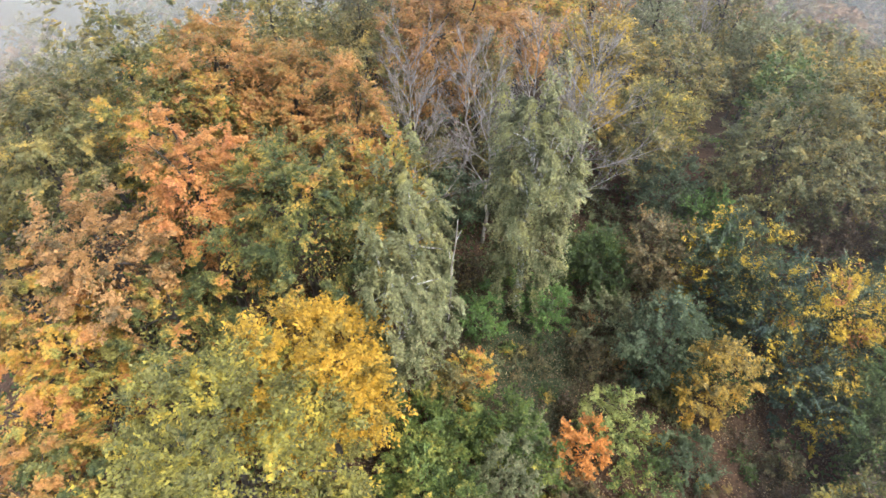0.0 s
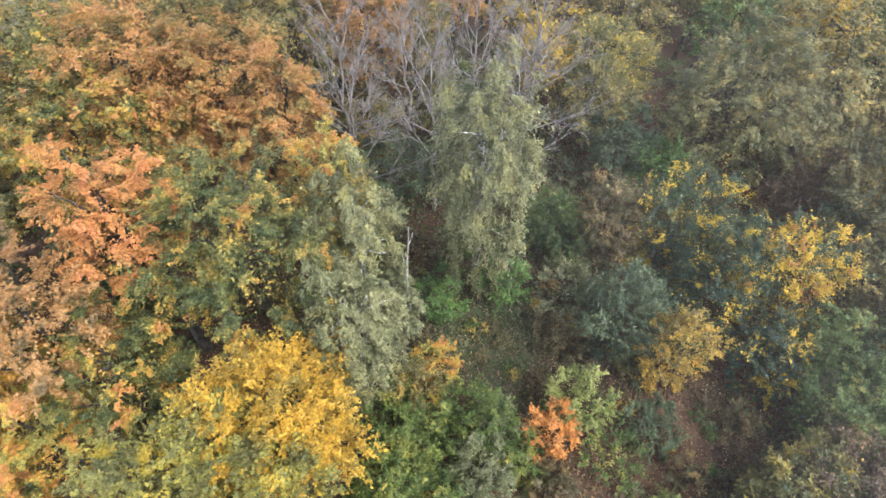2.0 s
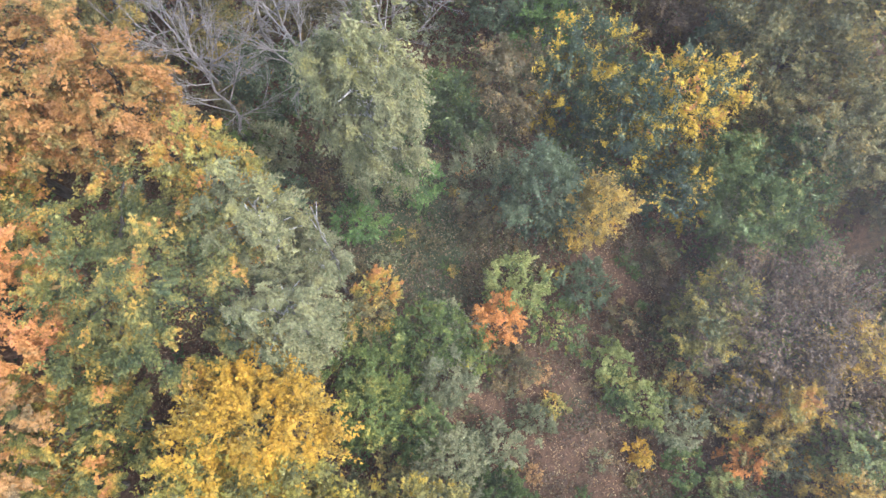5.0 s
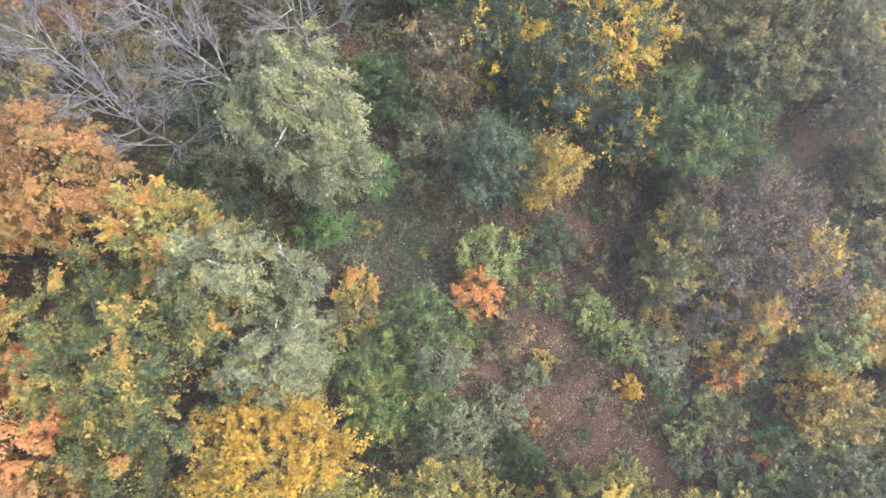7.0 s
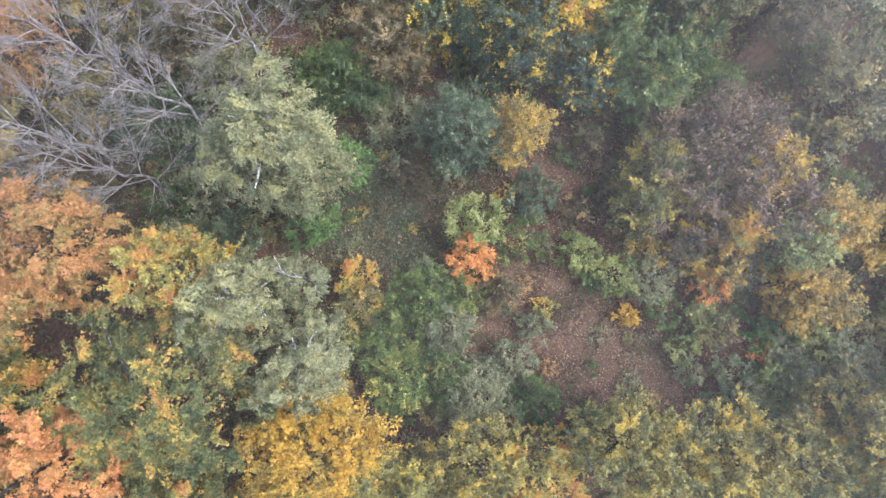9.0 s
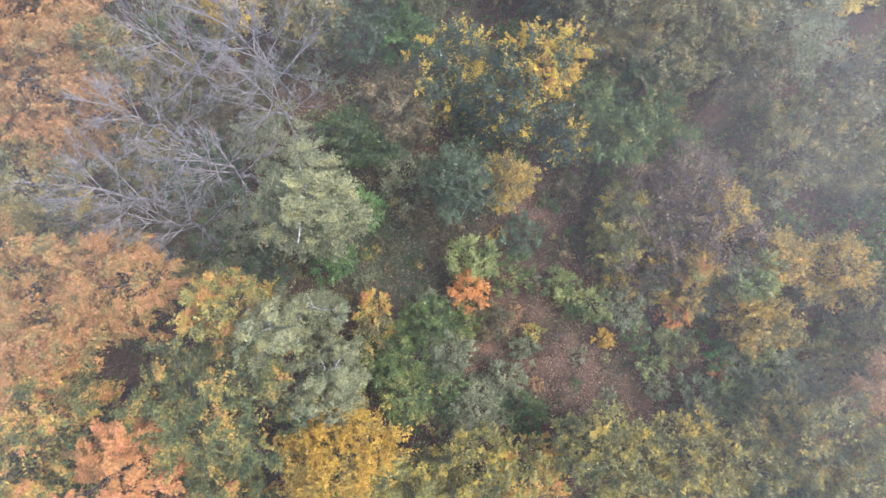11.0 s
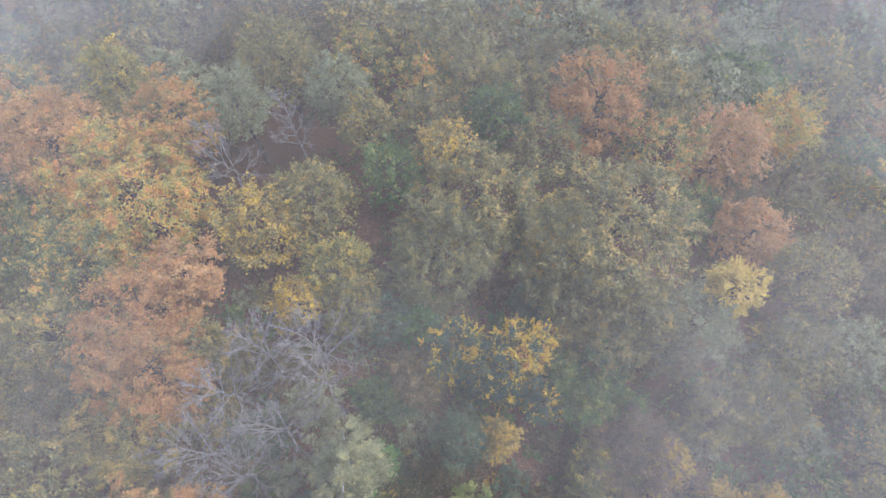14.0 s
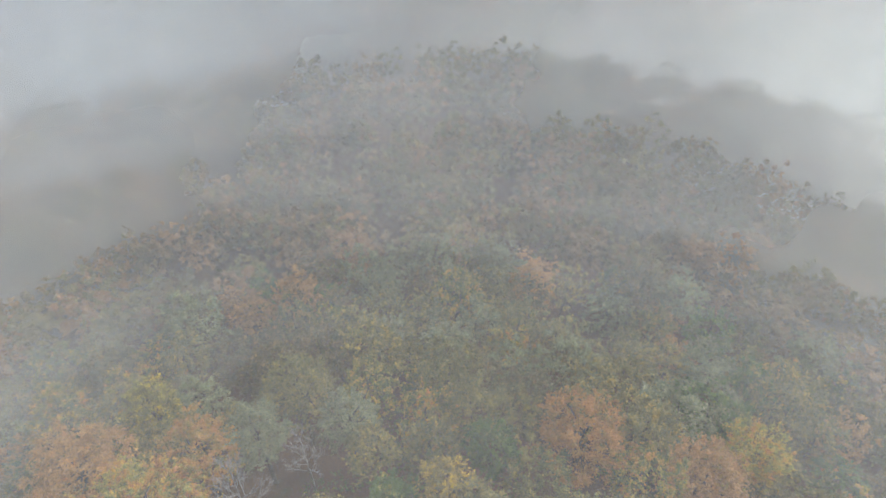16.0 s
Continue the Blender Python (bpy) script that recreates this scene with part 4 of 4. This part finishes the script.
leafy_tree("beech_tree", "beech with gold and green leaves", "tree", -18.83, 13.80, 13.0, 2.50, 3.08, "beech_gold", "bark", "beech", 40, 267, 0.165, seed=174)
leafy_tree("beech_tree", "beech with green and gold leaves", "tree", -16.26, 11.62, 12.5, 2.26, 2.94, "beech_green", "bark", "beech", 40, 227, 0.165, seed=175)
leafy_tree("beech_tree", "beech with orange-brown leaves at the wood's edge", "tree", -21.31, 19.63, 15.0, 3.05, 3.64, "beech_orange", "bark", "beech", 55, 192, 0.2, seed=176)
leafy_tree("beech_tree", "low beech with gold leaves in the wood", "tree", -16.93, 16.17, 12.0, 2.85, 3.13, "beech_gold", "bark", "beech", 45, 285, 0.165, seed=177)
shrub("small bush with pale orange leaves", 20.26, 3.98, 8.6, 0.87, "beech_gold", "shrub", 24, 143, 0.155, seed=178)
shrub("thin pale bush on the litter", 15.62, 1.01, 4.6, 1.12, "shrub_pale", "shrub", 15, 144, 0.155, seed=179)
shrub("grey-green bush in the thicket", 17.16, -5.03, 5.5, 1.47, "willow", "shrub", 26, 96, 0.19, seed=180)
shrub("pale grey-green bush in the thicket", 13.84, -2.70, 4.5, 1.32, "willow", "shrub", 18, 143, 0.155, seed=181)
shrub("grey-green bush between the birches", -3.45, 29.77, 6.5, 1.98, "willow", "shrub", 46, 144, 0.155, seed=182)
shrub("green bush beneath the leafless trees", -2.63, 32.69, 6.0, 1.82, "shrub_green", "shrub", 38, 143, 0.155, seed=183)
shrub("dark green bush between the birches", -1.61, 28.25, 6.0, 1.82, "shrub_blue", "shrub", 38, 143, 0.155, seed=184)
shrub("olive bush at the beech's foot", -5.60, 31.66, 6.5, 1.79, "hornbeam", "shrub", 41, 142, 0.155, seed=185)
shrub("brown-green bush beneath the leafless trees", -3.12, 35.35, 6.5, 1.98, "shrub_brown", "shrub", 46, 143, 0.155, seed=186)
shrub("grey-green bush by the birch", -0.59, 32.03, 6.0, 1.63, "willow", "shrub", 33, 144, 0.155, seed=187)
leafy_tree("maple_tree", "tree with olive leaves in the thicket", "tree", 28.54, -9.76, 8.0, 3.20, 2.56, "hornbeam", "bark", "maple", 111, 30, 0.29, seed=188)
shrub("grey-green bush in the thicket", 26.22, -14.17, 6.0, 2.85, "willow", "shrub", 81, 95, 0.19, seed=189)
shrub("half-bare brown bush with dry leaves", 22.38, 9.55, 8.5, 3.46, "shrub_russet", "shrub", 100, 53, 0.155, seed=190, twigs=260)
shrub("half-bare russet bush with fine twigs", 23.56, 3.07, 8.0, 3.33, "shrub_russet", "shrub", 100, 32, 0.19, seed=191, twigs=260)
shrub("thin brown bush on the litter", 18.96, 11.94, 4.5, 1.32, "shrub_russet", "shrub", 18, 143, 0.155, seed=192)
shrub("rusty brown bush between the hornbeams", 28.6, 30.1, 7.5, 2.4, "shrub_russet", "shrub", 74, 120, 0.165, seed=230)
shrub("dense blue-green bush between the hornbeams", 29.3, 25.2, 7.5, 2.3, "shrub_blue", "shrub", 68, 120, 0.165, seed=231)
shrub("bright green bush beside the yellow-tipped bushes", 20.9, 33.7, 6.5, 1.9, "shrub_bright", "shrub", 46, 120, 0.165, seed=232)
shrub("tall golden bush below the broad hornbeam", 33.5, 27.9, 9.5, 2.8, "shrub_gold", "shrub", 101, 120, 0.165, seed=233)
shrub("olive-gold bush at the thicket edge", 28.7, 18.6, 8.5, 2.6, "hornbeam", "shrub", 87, 120, 0.165, seed=234)
shrub("yellow-green bush at the thicket edge", 26.7, 18.0, 7.5, 2.0, "shrub_fresh", "shrub", 52, 120, 0.165, seed=235)
shrub("olive-brown bush beneath the rust-leaved trees", 55.9, 15.2, 6.5, 3.0, "shrub_brown", "shrub", 117, 120, 0.165, seed=236)
shrub("green bush beneath the rust-leaved trees", 50.7, 17.9, 6.5, 2.8, "shrub_green", "shrub", 101, 120, 0.165, seed=237)


# ---- the woods beyond ----
taken = list(TAKEN)
PALETTE = ["hornbeam", "hornbeam", "hornbeam", "hornbeam", "shrub_brown", "shrub_brown", "willow", "willow", "beech_green", "beech_rust", "shrub_green"]
SHADES = {"hornbeam": "dull olive", "beech_gold": "gold", "beech_rust": "copper-brown", "beech_orange": "orange", "shrub_green": "green", "willow": "grey-green", "maple_lime": "yellow-green", "shrub_brown": "olive-brown", "beech_green": "green and gold", "far_olive": "dull olive", "far_brown": "brown", "far_rust": "rust"}


def over_clearing(x, y, long, short):
    """Whether a place lies in the opening of the woods, an ellipse turned with the clearing."""
    dx, dy = x - 7, y - 17
    a, b = dx * 0.636 - dy * 0.772, dx * 0.772 + dy * 0.636
    return (a / long) ** 2 + (b / short) ** 2 < 1


models = {"near": [], "far": []}
for i in range(12):
    kind, style = ("near", "far")[i // 6], ("beech", "maple")[i % 2]
    rng = np.random.default_rng(500 + i)
    clumps, per, size = (88, 78, 0.23) if kind == "near" else (70, 34, 0.42)
    p, out, way, c = crown_points(rng, 4.4, 4.4, 5.6 + 0.4 * (i % 3), clumps, per, style)
    p[:, 2] += 9.8
    v, f = leaves(p, out, size, rng, face_up=0.45, slim=0.76, way=way)
    crown = bpy.data.meshes.new("crown")
    crown.from_pydata(v.tolist(), [], f.tolist())
    crown.materials.append(M["hornbeam"])
    v, f = tube(limb_path(rng, (0, 0, -1.5), (0.2, 0.1, 13), 0, 7), np.linspace(0.24, 0.06, 7), 7)
    trunk = bpy.data.meshes.new("trunk")
    trunk.from_pydata(v.tolist(), [], f.tolist())
    trunk.materials.append(M["bark"])
    models[kind].append((crown, trunk))


def in_lane(x, y):
    """Whether a place lies on the narrow gap in the canopy beyond the clearing."""
    ax, ay, bx, by = 17.5, 34.5, 33.0, 53.0
    t = min(1, max(0, ((x - ax) * (bx - ax) + (y - ay) * (by - ay)) / ((bx - ax) ** 2 + (by - ay) ** 2)))
    return math.hypot(x - ax - t * (bx - ax), y - ay - t * (by - ay)) < 4.6


rng = np.random.default_rng(77)
placed = 0
for attempt in range(6000):
    x, y = rng.uniform(-75, 105), rng.uniform(-25, 120)
    if over_clearing(x, y, 26, 16) or in_lane(x, y) or math.hypot(x + 6, y - 8) < 24 or math.hypot(x - 7, y - 17) > 100 or 0.766 * (x - 7) + 0.643 * (y - 17) < -24:
        continue
    if any((x - a) ** 2 + (y - b) ** 2 < (r + 2.5) ** 2 for a, b, r, *_ in taken):
        continue
    taken.append((x, y, 3.2))
    near = math.hypot(x - 7, y - 17) < 60
    leaf = ("hornbeam", "beech_green", "hornbeam", "shrub_brown")[int(rng.integers(4))] if near else PALETTE[int(rng.integers(len(PALETTE)))]
    crown, trunk = models["near" if near else "far"][int(rng.integers(6))]
    root = tagged(new("woodland_tree"), f"woodland tree with {SHADES[leaf]} leaves among its neighbours", "tree", "trees of the surrounding woods")
    s = rng.uniform(0.85, 1.3)
    root.matrix_basis = Matrix.LocRotScale((x, y, ground_height(x, y)), Euler((0, 0, rng.uniform(0, 6.28))), (s, s, s * rng.uniform(0.85, 1.1)))
    for part_name, me in (("crown", crown), ("trunk", trunk)):
        ob = new(part_name, me)
        ob.parent = root
        if part_name == "crown":
            ob.material_slots[0].link = "OBJECT"
            ob.material_slots[0].material = M[leaf]
    placed += 1

# a leaning dead birch stem between the living birches
snag = tagged(new("dead_birch"), "leaning white dead birch stem with broken top", "tree")
snag.location = (-0.2, 21.4, ground_height(-0.2, 21.4))
rng2 = np.random.default_rng(8)
path = limb_path(rng2, (0, 0, -0.3), (1.0, 1.5, 12.6), 0, 9, 0.008)
v, f = tube(path, np.linspace(0.09, 0.03, 9), 7)
link_mesh("trunk", v, f, M["bark_pale"], snag, smooth=True)
for k in (4, 5, 6, 7):
    v, f = tube(limb_path(rng2, path[k], path[k] + rng2.normal(0, 0.8, 3) + np.array([0, 0, 0.5])), np.linspace(0.035, 0.012, 5), 4)
    link_mesh("branch_stub", v, f, M["bark_birch"], snag, smooth=True)

# low thicket between the bushes, outside the open ground
for attempt in range(2600):
    a, b = rng.uniform(-34, 47), rng.uniform(-21, 22)
    x, y = 7 + a * 0.636 + b * 0.772, 17 - a * 0.772 + b * 0.636
    if any(((a - ca) / ra) ** 2 + ((b - cb) / rb) ** 2 < 1 for ca, cb, ra, rb in ((-4.2, 4.2, 4.8, 6.0), (10.2, -5.4, 8.0, 4.6), (8.0, 6.2, 4.5, 4.5), (22.0, -7.0, 10.0, 5.5))):
        continue
    if any((x - p) ** 2 + (y - q) ** 2 < (r * 0.75) ** 2 for p, q, r, *_ in taken):
        continue
    if sum(1 for o in taken if len(o) == 4) > 190:
        break
    taken.append((x, y, 2.0, 1))
    leaf = ["shrub_green", "willow", "shrub_brown", "shrub_green", "hornbeam", "willow", "shrub_yellow"][int(rng.integers(7))]
    shade = {"shrub_green": "green", "willow": "grey-green", "shrub_brown": "brown", "hornbeam": "olive", "shrub_blue": "dark green", "shrub_yellow": "yellowish"}[leaf]
    shrub(f"low {shade} bush in the thicket", x, y, 2.2 + rng.uniform(1.2, 2.8), rng.uniform(1.0, 1.8), leaf, "shrub", 24, 70, 0.16, seed=900 + attempt, stems=3, group="low bushes of the thicket")


# seedlings and young shoots on the open floor
rng = np.random.default_rng(64)
for number in range(130):
    a, b = rng.uniform(-9, 24), rng.uniform(-11, 9)
    x, y = 7 + a * 0.636 + b * 0.772, 17 - a * 0.772 + b * 0.636
    if any((x - p) ** 2 + (y - q) ** 2 < 0.9 for p, q, r, *_ in taken):
        continue
    leaf = ("shrub_brown", "shrub_green", "willow", "shrub_russet", "shrub_brown", "shrub_yellow", "beech_rust")[int(rng.integers(7))]
    shade = {"shrub_brown": "olive-brown", "shrub_green": "green", "willow": "grey-green", "shrub_russet": "russet", "shrub_yellow": "yellow-green", "beech_rust": "rusty"}[leaf]
    wide = rng.uniform(0.3, 0.8)
    shrub(f"low seedling with thin {shade} leaves on the litter", x, y, ground_height(x, y) + wide * rng.uniform(1.0, 1.7), wide, leaf, "shrub", 11, 34, 0.12, seed=2000 + number, stems=2, group="seedlings on the clearing floor")


def scatter(name, label, count, material, size, spread, low=0.02, high=0.05, seed=5, face_up=0.9, keep=None):
    rng = np.random.default_rng(seed)
    q = np.stack([rng.uniform(-spread, spread, count) + 7, rng.uniform(-spread, spread, count) + 17], 1)
    if keep:
        q = q[[keep(x, y) for x, y in q]]
    z = np.array([ground_height(x, y) for x, y in q])
    p = np.column_stack([q, z + rng.uniform(low, high, len(q))])
    out = rng.normal(0, 1, (len(q), 3))
    v, f = leaves(p, out / np.linalg.norm(out, axis=1)[:, None], size, rng, face_up=face_up)
    tagged(link_mesh(name, v, f, M[material]), label, name.replace("_", " "), kind="stuff")


def tufty(x, y):
    return noise.noise((x * 0.35, y * 0.35, 3.0)) > -0.05


def glade(x, y):
    return math.hypot(x - 6.6, y - 23.2) < 7.5


scatter("fallen_leaves", "fallen yellow and brown leaves strewn over the clearing", 60000, "litter", 0.11, 21)
scatter("grass_tufts", "low grass and moss tufts on the glade", 90000, "grass", 0.16, 18, 0.01, 0.14, 6, 0.35, lambda x, y: glade(x, y) or noise.noise((x * 0.3, y * 0.3, 9.0)) > 0.28)
scatter("dry_herbs", "brown dry herbs and twigs on the leaf litter", 90000, "herbs", 0.2, 24, 0.01, 0.28, 8, 0.35, lambda x, y: tufty(x * 1.3, y * 1.3))
scatter("bramble_undergrowth", "dark bramble and nettle undergrowth beneath the trees", 70000, "shrub_green", 0.34, 45, 0.1, 0.8, 7, 0.6, lambda x, y: not over_clearing(x, y, 15, 11) and math.hypot(x - 15.3, y + 3.3) > 10 and tufty(x + 40, y))

# far woods, beyond the trees that can be told apart
rng = np.random.default_rng(31)
pieces = {k: [] for k in ("far_olive", "far_brown", "far_rust")}
kinds = ["far_olive", "far_brown", "far_olive", "far_rust", "far_brown"]
for number, near, beyond, west, clumps, each, size in ((620, 98, 170, 150, 26, 16, 1.1), (1000, 170, 290, 120, 18, 12, 1.6)):
    for k in range(number):
        ang, far = radians(rng.uniform(-30, west)), math.sqrt(rng.uniform(near ** 2, beyond ** 2))
        x, y = 7 + math.cos(ang) * far, 17 + math.sin(ang) * far
        r = rng.uniform(4.0, 6.4)
        p, out, way, c = crown_points(rng, r, r, r * 1.25, clumps, each, "maple")
        p += np.array([x, y, ground_height(x, y) + 10 + rng.uniform(-1, 4)])
        pieces[kinds[int(rng.integers(5))]].append(leaves(p, out, size, rng, face_up=0.35, way=way))
for leaf, group_of in pieces.items():
    v, f = merge(group_of)
    tagged(link_mesh("far_woods", v, f, M[leaf]), f"distant woodland canopy of {SHADES[leaf]} crowns in mist", "woods", kind="stuff")

# ---- mist ----


def mist_bank(far, start, end, height, thick, seed):
    """A standing bank of mist beyond the trees, along an arc round the clearing; it thins out towards its upper edge and its ends."""
    cols, rows = 60, 12
    v, f = [], []
    for j in range(rows + 1):
        for i in range(cols + 1):
            a = radians(start + (end - start) * i / cols)
            r = far * (1 + 0.09 * noise.noise((math.cos(a) * 2.5, math.sin(a) * 2.5, seed + j * 0.12)))
            x, y = 7 + r * math.cos(a), 17 + r * math.sin(a)
            v.append((x, y, ground_height(x, y) - 1 + height * j / rows))
    for j in range(rows):
        for i in range(cols):
            k = j * (cols + 1) + i
            f.append((k, k + 1, k + cols + 2, k + cols + 1))
    low = ground_height(7 + far, 17)
    ob = link_mesh("mist_bank", v, f, mist_material("mist", thick, low + height * 0.48, low + height, seed), smooth=True)
    tagged(ob, "pale mist hanging between the far trees", "mist", kind="stuff")


def mist_sheet(x, y, z, inner, clear, full, edge, thick, seed, wave=1.2, scale=0.05):
    """A level veil of thin mist round (x, y), open in the middle out to inner, at its full strength from the distance full to three fifths of edge."""
    rings, spokes = 26, 56
    v, f = [], []
    for j in range(rings + 1):
        r = inner + (edge - inner) * (j / rings) ** 1.6
        for i in range(spokes):
            a = 2 * math.pi * i / spokes
            px, py = x + r * math.cos(a), y + r * math.sin(a)
            v.append((px, py, z + wave * min(1.0, r / 12) * noise.noise((px * 0.07, py * 0.07, seed))))
    for j in range(rings):
        for i in range(spokes):
            a, b = j * spokes + i, j * spokes + (i + 1) % spokes
            f.append((a, b, b + spokes, a + spokes))
    ob = link_mesh("mist_veil", v, f, veil_material("thin_mist", (x, y, z), clear, full, edge, thick, seed, scale), smooth=True)
    tagged(ob, "thin veil of pale mist drifting over the trees", "mist", kind="stuff")


for far, height, thick in ((70, 48, 0.19), (95, 63, 0.2), (125, 78, 0.27), (165, 96, 0.38), (215, 120, 0.6)):
    mist_bank(far, -60, 200, height, thick, far * 0.13)
for x, y, z, thick, seed in ((7.59, 17.79, 45.0, 0.05, 3.0), (8.12, 18.43, 49.5, 0.06, 4.0), (9.36, 20.0, 61.0, 0.07, 5.0), (10.24, 20.95, 69.0, 0.09, 6.0)):
    mist_sheet(x, y, z, 0.8, 0.0, 5.0, 190.0, thick, seed)
mist_sheet(28.0, -2.0, 25.0, 0.02, -8.0, 1.0, 26.0, 0.14, 7.0, 2.5, 0.1)
mist_sheet(10.5, 20.0, 30.0, 0.02, -8.0, 1.0, 19.0, 0.04, 10.0, 1.5, 0.12)
mist_sheet(-3.0, 40.0, 25.0, 0.02, -8.0, 1.0, 16.0, 0.05, 8.0, 2.0, 0.12)
mist_sheet(-20.0, 33.0, 27.0, 0.02, -8.0, 1.0, 20.0, 0.07, 9.0, 2.0, 0.12)
